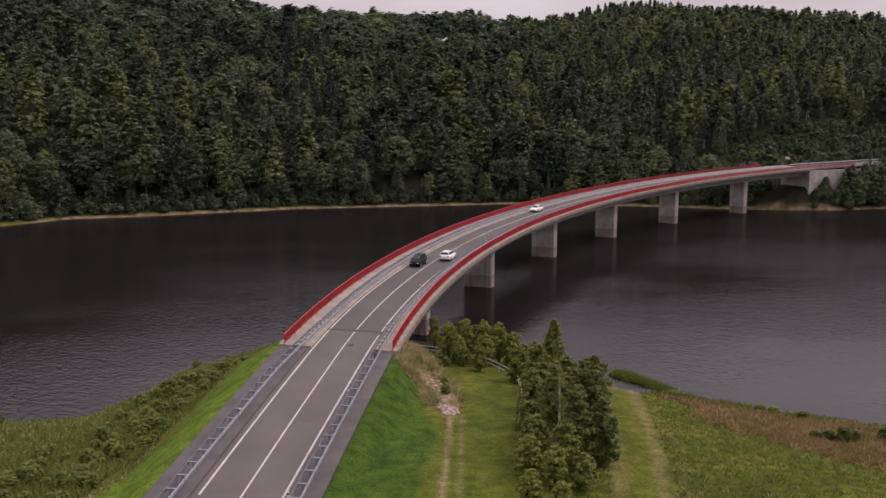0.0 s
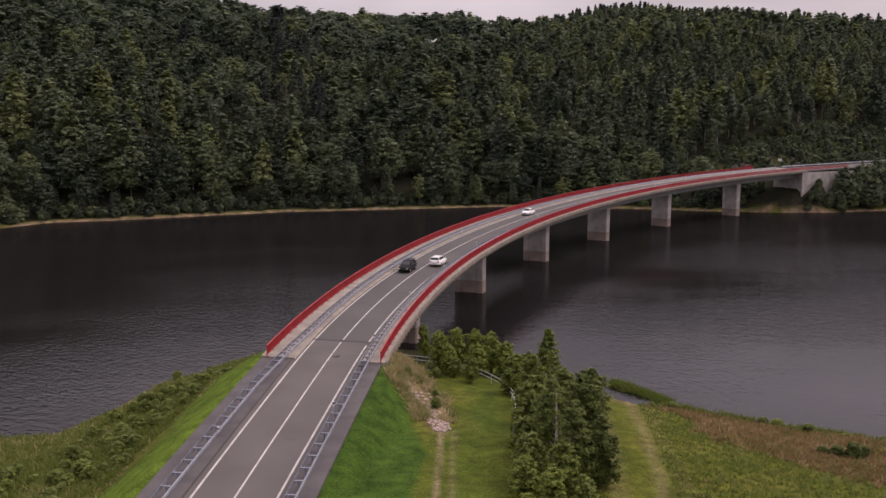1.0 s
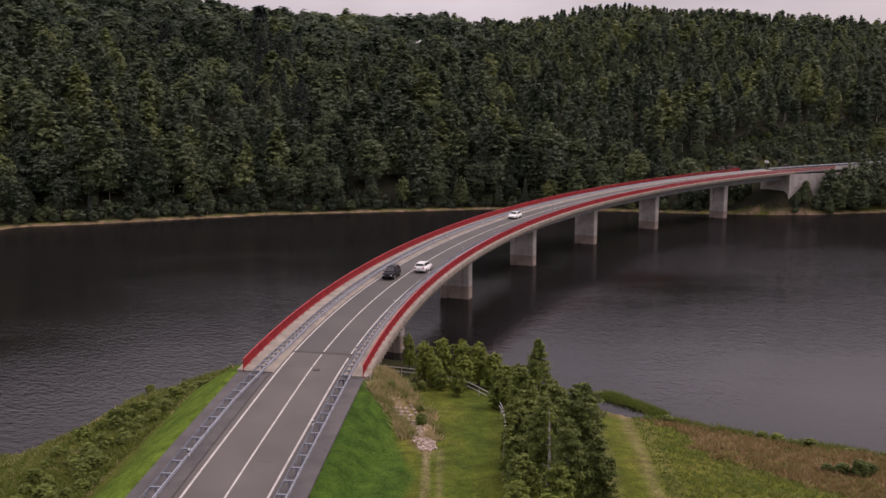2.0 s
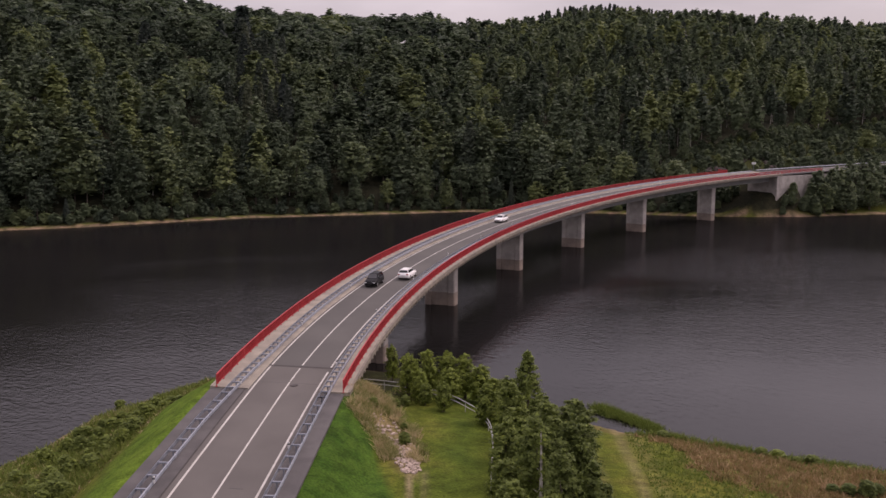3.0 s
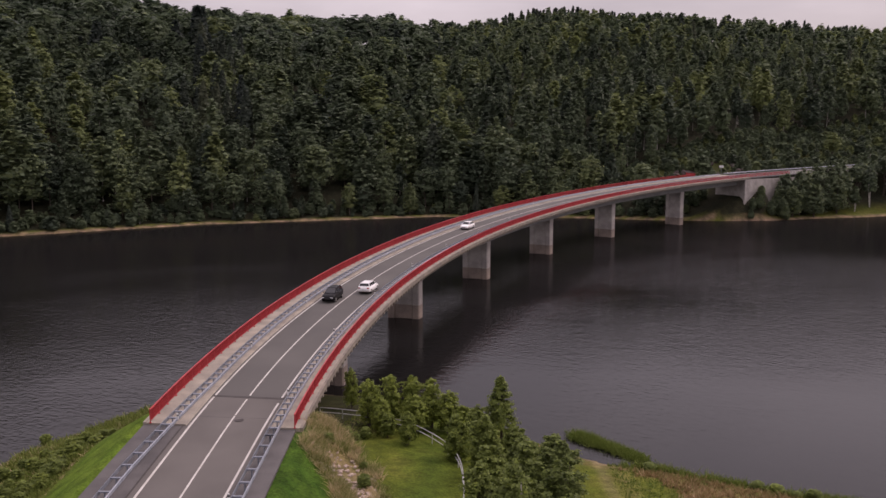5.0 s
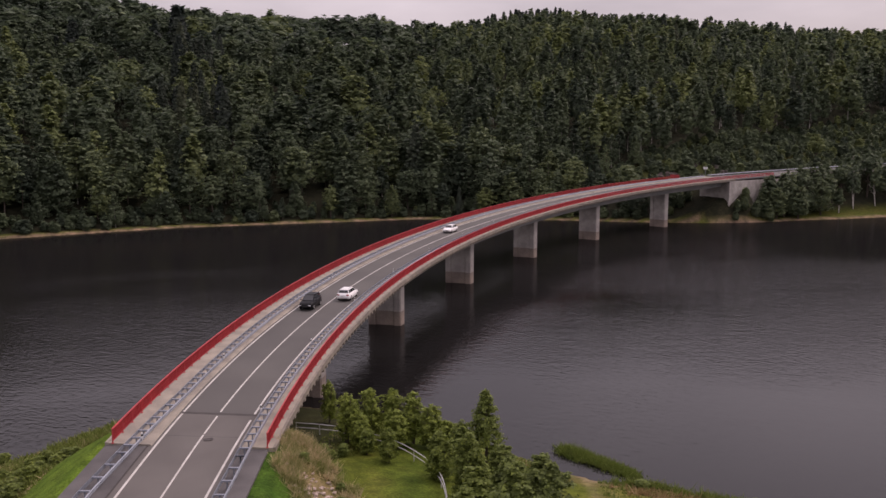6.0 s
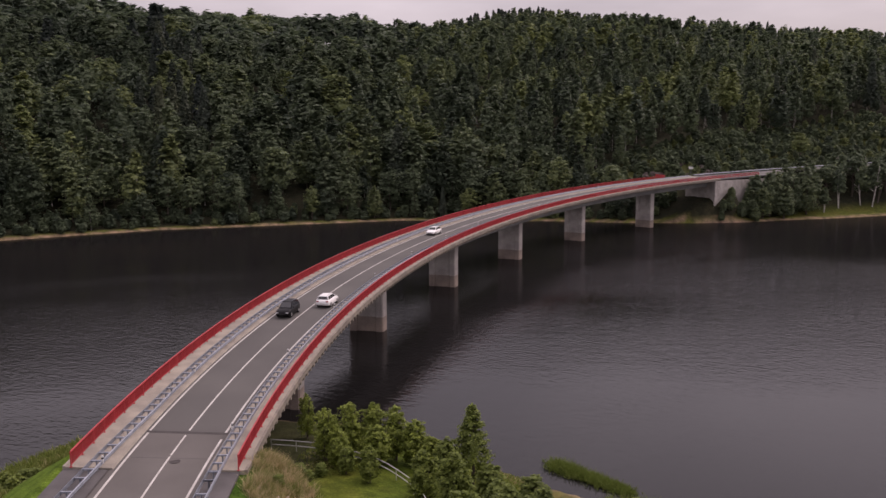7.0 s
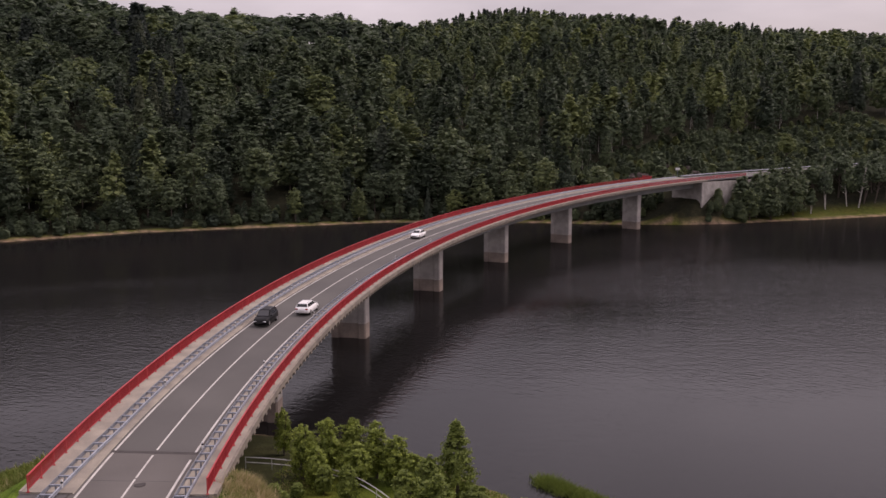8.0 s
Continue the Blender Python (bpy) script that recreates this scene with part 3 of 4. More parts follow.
def guard_rail(o1, o2, s0, s1, gap, label, bend=None):
    g = tagged(new("guard_rail"), label, "guard rail", "double guard rails")
    for o, sgn in ((o1, -1), (o2, 1)):
        prof = [(o, 0.45), (o + sgn * 0.06, 0.5), (o + sgn * 0.02, 0.6), (o + sgn * 0.06, 0.7), (o, 0.76), (o - sgn * 0.015, 0.76), (o - sgn * 0.015, 0.45)]
        sweep("beam", s0, s1, 2.0, prof, M_STEEL, g, bend=bend)
    bm = bmesh.new()
    w = abs(o2 - o1) / 2
    box(bm, -w, w, -0.08, 0.08, 0.62, 0.72)
    rung = part("spacer", bm, M_STEEL, g)
    bm = bmesh.new()
    box(bm, -0.05, 0.05, -0.04, 0.04, -0.1, 0.64)
    post = part("post", bm, M_STEEL, g)
    n = int((s1 - s0) / gap)
    for i in range(n + 1):
        a = s0 + (s1 - s0) * i / n
        m = road_pose(a, (o1 + o2) / 2 + (bend(a) if bend else 0))
        if i == 0:
            rung.matrix_basis, post.matrix_basis = m, m
        else:
            shared("spacer", rung.data, g, m)
            shared("post", post.data, g, m)


guard_rail(-5.25, -4.45, -120, -8, 2.0, "galvanised double guard rail beside the asphalt verge", nearer)
guard_rail(-5.25, -4.45, -8, 262, 1.333, "galvanised double guard rail along the bridge walkway", nearer)
guard_rail(3.75, 4.5, -120, -8, 2.0, "galvanised double guard rail beside the asphalt verge")
guard_rail(3.75, 4.5, -8, 262, 1.333, "galvanised double guard rail along the bridge kerb")


# ---- woods on the far bank ----
def crown_template(kind, n, rng, size, low=0.0):
    """Leaf sprays of one tree of unit height: n three-cornered sprays on branch lobes. low: the part of the height left bare."""
    if kind == "spruce":
        t = low + (1 - low) * rng.random(n) ** 0.8
        tiers = 13
        step = np.floor(t * tiers) / tiers + rng.normal(0, 0.018, n)
        step = np.clip(step, 0, 0.99)
        u = (t * tiers) % 1
        r = 0.19 * (1 - step) ** 0.8 * (0.35 + 0.65 * rng.random(n) ** 0.5)
        a = rng.random(n) * 2 * np.pi
        arm = np.floor(a / (2 * np.pi) * 7 + step * 40) % 3
        r = r * (0.75 + 0.17 * arm)
        c = np.stack([r * np.cos(a), r * np.sin(a), 0.04 + 0.95 * step + u * 0.03 - r * 0.25], -1)
        out = np.stack([np.cos(a), np.sin(a), 0.3 + 0 * a], -1)
    else:
        # leaders, reach, lobes, lobe size, how blunt each leader is, stretch of the lobes
        lead, reach, lobes, lobe, blunt, tall = {"broad": (7, 0.23, 210, 0.034, 2.6, 0.8), "birch": (3, 0.145, 190, 0.026, 1.8, 1.4),
                                                 "shrub": (11, 0.26, 300, 0.033, 2.3, 1.2), "cone": (2, 0.25, 260, 0.026, 1.05, 1.2)}[kind]
        la = rng.random() * 6.28 + np.arange(lead) * 2.4
        ld = reach * 0.72 * np.sqrt(np.arange(lead) / lead) * rng.uniform(0.75, 1.15, lead)
        if kind == "cone":
            ld *= 0.25
        ltop = 0.96 - {"broad": 0.42, "birch": 0.5, "shrub": 0.4, "cone": 0.6}[kind] * (ld / reach) ** 1.6 * rng.uniform(0.4, 1.1, lead)
        lwide = reach * np.where(np.arange(lead) == 0, 0.62, 0.5) * rng.uniform(0.8, 1.15, lead) * (1.5 if lead < 4 else 1.0)
        own = rng.integers(0, lead, lobes)
        v = rng.random(lobes) ** 0.85
        base = low + (0.2 if kind == "broad" else 0.06)
        lz = base + (ltop[own] - base) * v
        rad = lwide[own] * np.clip(1 - v ** blunt, 0.015, 1) ** 0.75 * np.clip(0.6 + v * 2.2, 0, 1) * (0.4 + 0.6 * np.sqrt(rng.random(lobes)))
        th = rng.random(lobes) * 2 * np.pi
        centre = np.stack([ld[own] * np.cos(la[own]) + rad * np.cos(th), ld[own] * np.sin(la[own]) + rad * np.sin(th), lz], -1)
        lr = lobe * rng.uniform(0.6, 1.4, lobes) * np.clip(1.25 - 0.7 * v, 0.45, 1)
        pick = rng.integers(0, lobes, n)
        out = rng.normal(0, 1, (n, 3))
        out[:, 2] = np.abs(out[:, 2]) - 0.35
        out /= np.linalg.norm(out, axis=1)[:, None]
        c = centre[pick] + out * (lr[pick] * (0.3 + 1.7 * rng.random(n)))[:, None] * np.array([1, 1, tall])
        c[:, 2] = np.maximum(c[:, 2], 0.015)
        axis = np.stack([0.75 * ld[own[pick]] * np.cos(la[own[pick]]), 0.75 * ld[own[pick]] * np.sin(la[own[pick]]), base + 0.45 * (ltop[own[pick]] - base)], -1)
        whole = (c - axis) * np.array([1, 1, 0.55])
        whole = whole / (np.linalg.norm(whole, axis=1)[:, None] + 1e-6)
        out = 0.12 * out + 0.9 * whole
    inner = np.arange(n) < n * 0.2
    c[inner, :2] *= 0.8
    nrm = out + rng.normal(0, 0.45, (n, 3)) + np.array([0, 0, 0.15])
    nrm /= np.linalg.norm(nrm, axis=1)[:, None]
    u = np.cross(nrm, rng.normal(0, 1, (n, 3)))
    u /= np.linalg.norm(u, axis=1)[:, None]
    v = np.cross(nrm, u)
    sz = size * np.where(inner, 2.0, 0.5 + 1.0 * rng.random(n))[:, None]
    return np.stack([c + u * sz, c - u * sz * 0.6 + v * sz * 0.8, c - u * sz * 0.4 - v * sz * 0.9], 1)


def leaf_mesh(name, tris, tints, mat):
    """A mesh of loose three-cornered sprays."""
    count = len(tris)
    me = bpy.data.meshes.new(name)
    me.vertices.add(count * 3)
    me.vertices.foreach_set("co", np.ascontiguousarray(tris, np.float32).ravel())
    me.loops.add(count * 3)
    me.loops.foreach_set("vertex_index", np.arange(count * 3, dtype=np.int32))
    me.polygons.add(count)
    me.polygons.foreach_set("loop_start", np.arange(0, count * 3, 3, dtype=np.int32))
    me.polygons.foreach_set("loop_total", np.full(count, 3, np.int32))
    me.update(calc_edges=True)
    a = me.attributes.new("tint", "FLOAT", "POINT")
    a.data.foreach_set("value", np.repeat(np.asarray(tints, np.float32), 3))
    me.materials.append(mat)
    return me


def placed(temps, places, heights, widths, rng):
    n = len(temps[0])
    allv = np.empty((len(places), n, 3, 3), np.float32)
    turn = rng.random(len(places)) * 2 * np.pi
    pick = rng.integers(0, len(temps), len(places))
    for i, p in enumerate(places):
        t = temps[pick[i]]
        c, s = math.cos(turn[i]), math.sin(turn[i])
        x, y = t[..., 0] * widths[i], t[..., 1] * widths[i]
        allv[i, ..., 0] = p[0] + x * c - y * s
        allv[i, ..., 1] = p[1] + x * s + y * c
        allv[i, ..., 2] = p[2] + t[..., 2] * heights[i]
    return allv.reshape(-1, 3, 3)


rng = np.random.default_rng(7)


def scatter(x0, x1, d0, d1, gap, rng):
    """Jittered places on the far bank between d0 and d1 metres behind the shore."""
    gx, gy = np.meshgrid(np.arange(x0, x1, gap), np.arange(150, 1150, gap))
    gx = gx + rng.uniform(-0.5, 0.5, gx.shape) * gap
    gy = gy + rng.uniform(-0.5, 0.5, gy.shape) * gap
    gx, gy = gx.ravel(), gy.ravel()
    bearing = np.degrees(np.arctan2(gx, gy))
    ok = (bearing > -29.5) & (bearing < 39)
    gx, gy = gx[ok], gy[ok]
    d = shore_distance(gx, gy, FAR_SHORE)
    s, off, _ = road_frame(gx, gy)
    clear = (np.abs(off) < 10.5) & (s > 225) | (off > 0) & (s > 225) & (off < 40)
    ok = (d > d0) & (d < d1) & ~clear
    gx, gy, d, s, off = gx[ok], gy[ok], d[ok], s[ok], off[ok]
    return gx, gy, ground_height(gx, gy), d, s, off


def trunk_mesh(verts, faces, foot, top, r, sides=5):
    b = len(verts)
    for p, rr in ((foot, r), (top, r * 0.45)):
        for k in range(sides):
            a = 2 * math.pi * k / sides
            verts.append((p[0] + rr * math.cos(a), p[1] + rr * math.sin(a), p[2]))
    for k in range(sides):
        faces.append((b + k, b + (k + 1) % sides, b + sides + (k + 1) % sides, b + sides + k))


pale_v, pale_f, dark_v, dark_f = [], [], [], []


def woods_band(d0, d1, gap, n, size, low):
    gx, gy, gz, d, s, off = scatter(-430, 760, d0, d1, gap, rng)
    old = (d > 150) & (gx < 60 + 14 * lumps(gx, gy, 40))
    ok = ~(old & (rng.random(len(gx)) < 0.42)) & ~((off < 0) & (off > -40) & (s > 246))
    gx, gy, gz, d, s, off, old = gx[ok], gy[ok], gz[ok], d[ok], s[ok], off[ok], old[ok]
    patch = lumps(gx, gy, 33) + 0.6 * lumps(gx + 60, gy - 20, 13) + rng.normal(0, 0.4, len(gx))
    ridge = np.clip((d - 400) / 60, 0, 1) * (gx > 130)
    gully = (np.abs(gx + 0.14 * gy + 4 * lumps(gx, gy, 20)) < 13) & (d > 55) & (d < 300)
    slender = (gx > 45 + 20 * lumps(gx, gy, 25)) & (d > 30)
    kind = np.where(patch + ridge * 3 + gully * 1.6 > 1.25, 2, np.where(slender | ~old & (rng.random(len(gx)) < 0.55), 1, 0))
    shoreline = np.clip(0.36 + d / 24, 0.38, 1)
    for k, (nm, lab, mat, kinds) in enumerate((("broadleaf_wood", "dense dark green broadleaf woodland on the hillside", M_LEAF, ["broad"]),
                                               ("birch_wood", "slender grey-green birch woodland on the hillside", M_LEAF, ["birch"]),
                                               ("spruce_wood", "dark spruce woodland on the hillside", M_NEEDLE, ["spruce"]))):
        i = np.nonzero(kind == k)[0]
        if len(i) == 0:
            continue
        tall_one = rng.random(len(i)) < 0.5
        h = np.where(tall_one, rng.uniform(*((18, 23), (20, 26), (20, 27))[k], len(i)), rng.uniform(12, 18, len(i))) * shoreline[i] * (1 + 0.12 * lumps(gx[i], gy[i], 17))
        h = np.where(slender[i] & (d[i] > 120), h * 0.86, np.where(old[i], h * 1.12, h))
        w = h * rng.uniform(0.85, 1.25, len(i)) * (1.2, 1.45, 1.05)[k] * np.where(slender[i], 0.88, 1.1) * np.where(old[i], 1.2, 1.0)
        # shorter trees get a darker tint: understorey shade put into the leaf colour
        t = np.clip(0.4 + 0.16 * lumps(gx[i], gy[i], 45) + rng.normal(0, 0.24, len(i)) + 0.35 * (rng.random(len(i)) < 0.07) - 0.2 * old[i] + np.where(tall_one, 0.08, -0.1), 0, 1)
        temps = [crown_template(q, n, rng, size, low) for q in kinds for _ in range(9)]
        foot = np.stack([gx[i], gy[i], gz[i] - 0.3], -1)
        tris = placed(temps, foot, h, w, rng)
        tints = np.clip(np.repeat(t, n) + rng.normal(0, 0.09, len(i) * n), 0, 1)
        tagged(new(nm, leaf_mesh(nm, tris, tints, mat)), lab, "woodland", kind="stuff")
        if d1 < 260:
            for q in range(len(i)):
                lean = rng.normal(0, 0.5, 2)
                tip = (foot[q][0] + lean[0], foot[q][1] + lean[1], foot[q][2] + h[q] * 0.8)
                if k == 1 and rng.random() < 0.5:
                    trunk_mesh(pale_v, pale_f, foot[q], tip, 0.16)
                elif d1 < 100:
                    trunk_mesh(dark_v, dark_f, foot[q], tip, 0.2)


woods_band(2.5, 46, 7.4, 1600, 0.0175, 0.04)
woods_band(46, 190, 8.4, 820, 0.0225, 0.18)
woods_band(190, 560, 8.8, 200, 0.04, 0.22)
gx, gy, gz, d_, s_, o_ = scatter(-430, 760, 2.0, 12, 3.4, rng)
h_ = rng.uniform(2.0, 5.0, len(gx))
tris_ = placed([crown_template("shrub", 420, rng, 0.07) for _ in range(6)], np.stack([gx, gy, gz - 0.2], -1), h_, h_ * rng.uniform(1.2, 1.9, len(gx)), rng)
tagged(new("shore_scrub", leaf_mesh("shore_scrub", tris_, np.repeat(np.clip(rng.normal(0.42, 0.18, len(gx)), 0, 1), 420), M_LEAF)), "low green scrub along the far shore", "scrub", kind="stuff")
tagged(mesh_object("birch_trunks", pale_v, pale_f, M_BIRCH), "pale birch trunks standing among the hillside trees", "tree trunks", kind="stuff")
tagged(mesh_object("wood_trunks", dark_v, dark_f, M_BARK), "dark trunks in the shade of the shore trees", "tree trunks", kind="stuff")


scrub_x, scrub_y = [], []
for s_ in np.arange(250, 420, 2.7):
    for o_ in np.arange(-44, -8.5, 2.9):
        p = on_road(s_ + rng.uniform(-1.3, 1.3), o_ + rng.uniform(-1.3, 1.3))
        rocky = 262 < s_ < 292 and o_ > -26
        if rng.random() < (0.22 if rocky else 0.95):
            scrub_x.append(p.x)
            scrub_y.append(p.y)
gx, gy = np.array(scrub_x), np.array(scrub_y)
h_ = rng.uniform(2.2, 5.2, len(gx)) * (1 + 0.3 * lumps(gx, gy, 9))
tris_ = placed([crown_template("shrub", 420, rng, 0.06) for _ in range(6)], np.stack([gx, gy, ground_height(gx, gy) - 0.2], -1), h_, h_ * rng.uniform(1.2, 1.7, len(gx)), rng)
tagged(new("slope_scrub", leaf_mesh("slope_scrub", tris_, np.repeat(np.clip(rng.normal(0.52, 0.2, len(gx)), 0, 1), 420), M_LEAF)), "green bushes covering the slope above the far road", "scrub", kind="stuff")


# ---- single trees and shrubs ----
def tree(name, label, category, x, y, height, spread, kind, n, spray, tint, mat, seed, trunk=M_BARK, stems=1, low=0.05, vary=0.15, group=""):
    """A tree or shrub with a forked tapered trunk and a crown of leaf sprays."""
    r = np.random.default_rng(seed)
    height, spread = float(height), float(spread)
    z = float(ground_height(np.array([x]), np.array([y]))[0])
    t = tagged(new(name), label, category, group)
    t.location = (x, y, z - 0.05)
    bm = bmesh.new()
    for k in range(stems):
        a = r.random() * 6.28
        lean = (0.0 if stems == 1 else 0.12) * height
        top = Vector((lean * math.cos(a), lean * math.sin(a), height * (0.86 if kind != "broad" else 0.7)))
        mid = top * 0.5 + Vector((r.normal(0, 0.04), r.normal(0, 0.04), 0)) * height * 0.4
        base_r = 0.02 * height + 0.02
        tube(bm, [(0.1 * math.cos(a) * (stems > 1), 0.1 * math.sin(a) * (stems > 1), 0), mid, top], base_r / (1 + 0.5 * (stems > 1)), 6, 0.25)
        for _ in range(5):
            u = r.uniform(0.3, 0.85)
            p = mid * (u / 0.5) if u < 0.5 else mid + (top - mid) * ((u - 0.5) / 0.5)
            b = r.random() * 6.28
            ln = height * 0.16 * spread * (1.1 - u)
            tube(bm, [p, p + Vector((math.cos(b) * ln, math.sin(b) * ln, ln * 0.7))], base_r * 0.35, 4, 0.3)
    part("trunk", bm, trunk, t)
    tri = crown_template(kind, n, r, spray / height, low)
    tri = tri * np.array([height * spread, height * spread, height])
    tints = np.clip(tint + r.normal(0, vary, n), 0, 1)
    crown = new("crown", leaf_mesh("crown", tri, tints, mat))
    crown.parent = t
    return t


# by the water, near the bridge's end
YOUNG = "leafy bright green young alder beside the water"
for i, (x, y, h, w) in enumerate([(3.2, 96.2, 4.9, 1.05), (5.2, 97.0, 5.4, 1.0), (7.4, 97.6, 5.3, 1.05), (9.3, 97.0, 5.2, 1.05), (4.3, 94.3, 3.6, 1.2), (10.8, 95.6, 4.4, 1.2),
                                  (7.6, 94.8, 3.9, 1.25), (12.2, 94.2, 3.4, 1.3), (1.4, 103.5, 4.6, 0.7)]):
    tree("young_alder", YOUNG, "tree", x, y, h, w, "shrub", 6000, 0.08, 0.72, M_BUSH, 100 + i, stems=3, group="alders by the water")
tree("shrub", "rounded bright green shrub on the mown slope", "shrub", 6.6, 90.6, 3.3, 1.0, "shrub", 4500, 0.08, 0.6, M_BUSH, 120, stems=3)
tree("shrub", "rounded bright green shrub on the mown slope", "shrub", 4.9, 92.6, 2.5, 1.1, "shrub", 3500, 0.08, 0.55, M_BUSH, 121, stems=3)
tree("pyramidal_tree", "narrow pointed green tree standing at the lake shore", "tree", 15.2, 91.2, 7.2, 1.2, "cone", 8000, 0.085, 0.5, M_BUSH, 130)
tree("young_birch", "small pale green birch beside the pointed tree", "tree", 12.9, 90.0, 4.6, 1.1, "shrub", 4500, 0.085, 0.5, M_BUSH, 131, M_BIRCH)
# the thicket between the paths
THICKET = "dark green tree in the thicket between grass tracks"
for i, (x, y, h, w, kd, tn) in enumerate([(12.6, 60.0, 6.8, 0.85, "broad", 0.22), (11.6, 65.0, 7.6, 0.85, "broad", 0.34), (14.2, 65.0, 7.6, 0.85, "broad", 0.2), (13.4, 70.5, 6.8, 1.0, "broad", 0.3),
                                          (15.9, 71.0, 6.8, 1.0, "broad", 0.16), (12.0, 76.0, 5.0, 1.1, "broad", 0.42), (14.6, 77.0, 5.4, 1.1, "broad", 0.32), (17.0, 77.5, 5.4, 1.1, "broad", 0.25),
                                          (12.4, 82.0, 5.6, 0.95, "broad", 0.45), (15.2, 83.5, 4.4, 1.1, "broad", 0.4), (10.2, 70.5, 5.6, 0.95, "broad", 0.42), (14.6, 60.4, 5.8, 0.85, "broad", 0.16), (10.6, 86.5, 4.4, 1.0, "broad", 0.5)]):
    tree("thicket_tree", THICKET, "tree", x, y, h, 1.2 * w, kd, 6500, 0.095, tn + 0.06, M_BUSH, 140 + i, stems=2, low=-0.14, group="thicket trees")
tree("shore_willow", "small yellow-green willow at the tip of the reeds", "shrub", 24.4, 98.4, 1.5, 1.2, "shrub", 900, 0.07, 0.75, M_BUSH, 161, stems=2)
tree("leaning_birch", "birch with a bare pale trunk in the thicket", "tree", 11.7, 63.6, 7.6, 0.55, "birch", 500, 0.14, 0.5, M_BUSH, 160, M_BIRCH)
for i, (x, y, h, tn) in enumerate([(8.6, 57.8, 3.6, 0.66), (10.4, 56.0, 3.4, 0.7), (11.6, 58.6, 4.4, 0.6), (9.4, 61.8, 4.0, 0.48), (9.6, 66.2, 3.8, 0.5), (12.4, 55.6, 3.0, 0.55), (8.2, 53.0, 2.6, 0.7), (10.2, 51.5, 2.4, 0.66)]):
    tree("willow_shrub", "olive green willow shrub at the thicket's edge", "shrub", x, y, h, 1.3, "shrub", 5000, 0.08, tn, M_BUSH, 170 + i, stems=3, group="willow shrubs")
# shrubs on the bank west of the road
tree("bank_shrub", "low dark shrub at the water beside the lake bank", "shrub", -44.5, 82.6, 1.3, 1.5, "shrub", 2500, 0.085, 0.3, M_BUSH, 209, stems=3, group="bank shrubs")
r_ = random.Random(57)
for i in range(150):
    a = 7.0 - 52 * r_.random()
    o = -13.9 - r_.random() ** 1.3 * (float(np.interp(a, [-45, -28, -18, -8, 6], [12.0, 9.4, 7.8, 8.0, 8.5])))
    p = on_road(a, o)
    if float(shore_distance(np.array([p.x]), np.array([p.y]), NEAR_SHORE)[0]) > -0.6:
        continue
    tree("bank_shrub", "low olive willow shrub in the thicket on the lake bank", "shrub", p.x, p.y, 0.8 + 0.8 * r_.random(), 1.9, "shrub", 900, 0.065, 0.36 + 0.24 * r_.random(), M_BUSH, 300 + i, stems=2, group="bank shrubs")
for i, (a, o, h) in enumerate([(-4.6, 8.2, 0.9), (-9.4, 11.6, 1.2), (-5.8, 11.2, 0.8), (0.4, 9.6, 1.0), (2.2, 8.6, 1.3), (3.4, 10.2, 1.2)]):
    p = on_road(a, o)
    tree("slope_shrub", "small green shrub among stones and dry grass", "shrub", p.x, p.y, h, 1.9, "shrub", 900, 0.06, 0.42, M_BUSH, 520 + i, stems=2, group="slope shrubs")
for i, (x, y, h, w) in enumerate([(37.2, 69.6, 1.0, 2.2), (38.3, 69.0, 1.5, 1.7), (39.4, 69.5, 1.1, 2.2), (42.8, 70.5, 1.3, 1.8), (36.2, 70.2, 0.7, 2.4)]):
    tree("meadow_bush", "dark green bush in the ripe meadow grass", "shrub", x, y, h, w, "shrub", 1500, 0.075, 0.14, M_BUSH, 230 + i, stems=3, group="meadow bushes")
r_ = np.random.default_rng(5)
for i in range(9):
    x = float(r_.uniform(27, 50))
    y = float(np.interp(x, [p[0] for p in NEAR_SHORE], [p[1] for p in NEAR_SHORE])) - 0.8 - r_.random() * 1.2
    tree("shore_bush", "low green bush at the water's edge", "shrub", x, y, 0.4 + 0.6 * r_.random(), 2.6, "shrub", 900, 0.08, 0.35 + 0.3 * r_.random(), M_BUSH, 240 + i, stems=2, group="shore bushes")

# beside the far road
FAR = "leafy tree below the far end of the bridge"
r_ = np.random.default_rng(21)
count = 0
for s_ in np.arange(269, 425, 6.0):
    for o_ in np.arange(11, 54, 6.5):
        p = on_road(s_ + r_.uniform(-2, 2), o_ + r_.uniform(-2, 2))
        d_ = float(shore_distance(np.array([p.x]), np.array([p.y]), FAR_SHORE)[0])
        if d_ < 3.0 or (s_ > 312 and d_ < 8) or (s_ < 276 and o_ < 14):
            continue
        kd = "birch" if s_ > 310 and r_.random() < 0.6 else "broad"
        h = np.interp(s_, [269, 280, 300, 320, 360], [8, 13, 15, 17, 18]) * r_.uniform(0.8, 1.1) * (0.7 if d_ < 6 else 1)
        tree("roadside_tree", FAR, "tree", p.x, p.y, h, 1.2, kd, 1100, 0.36, 0.3 + 0.3 * r_.random(), M_LEAF, 300 + count, M_BIRCH if kd == "birch" else M_BARK, stems=2, low=0.1 if s_ < 310 else 0.3, group="roadside trees")
        count += 1
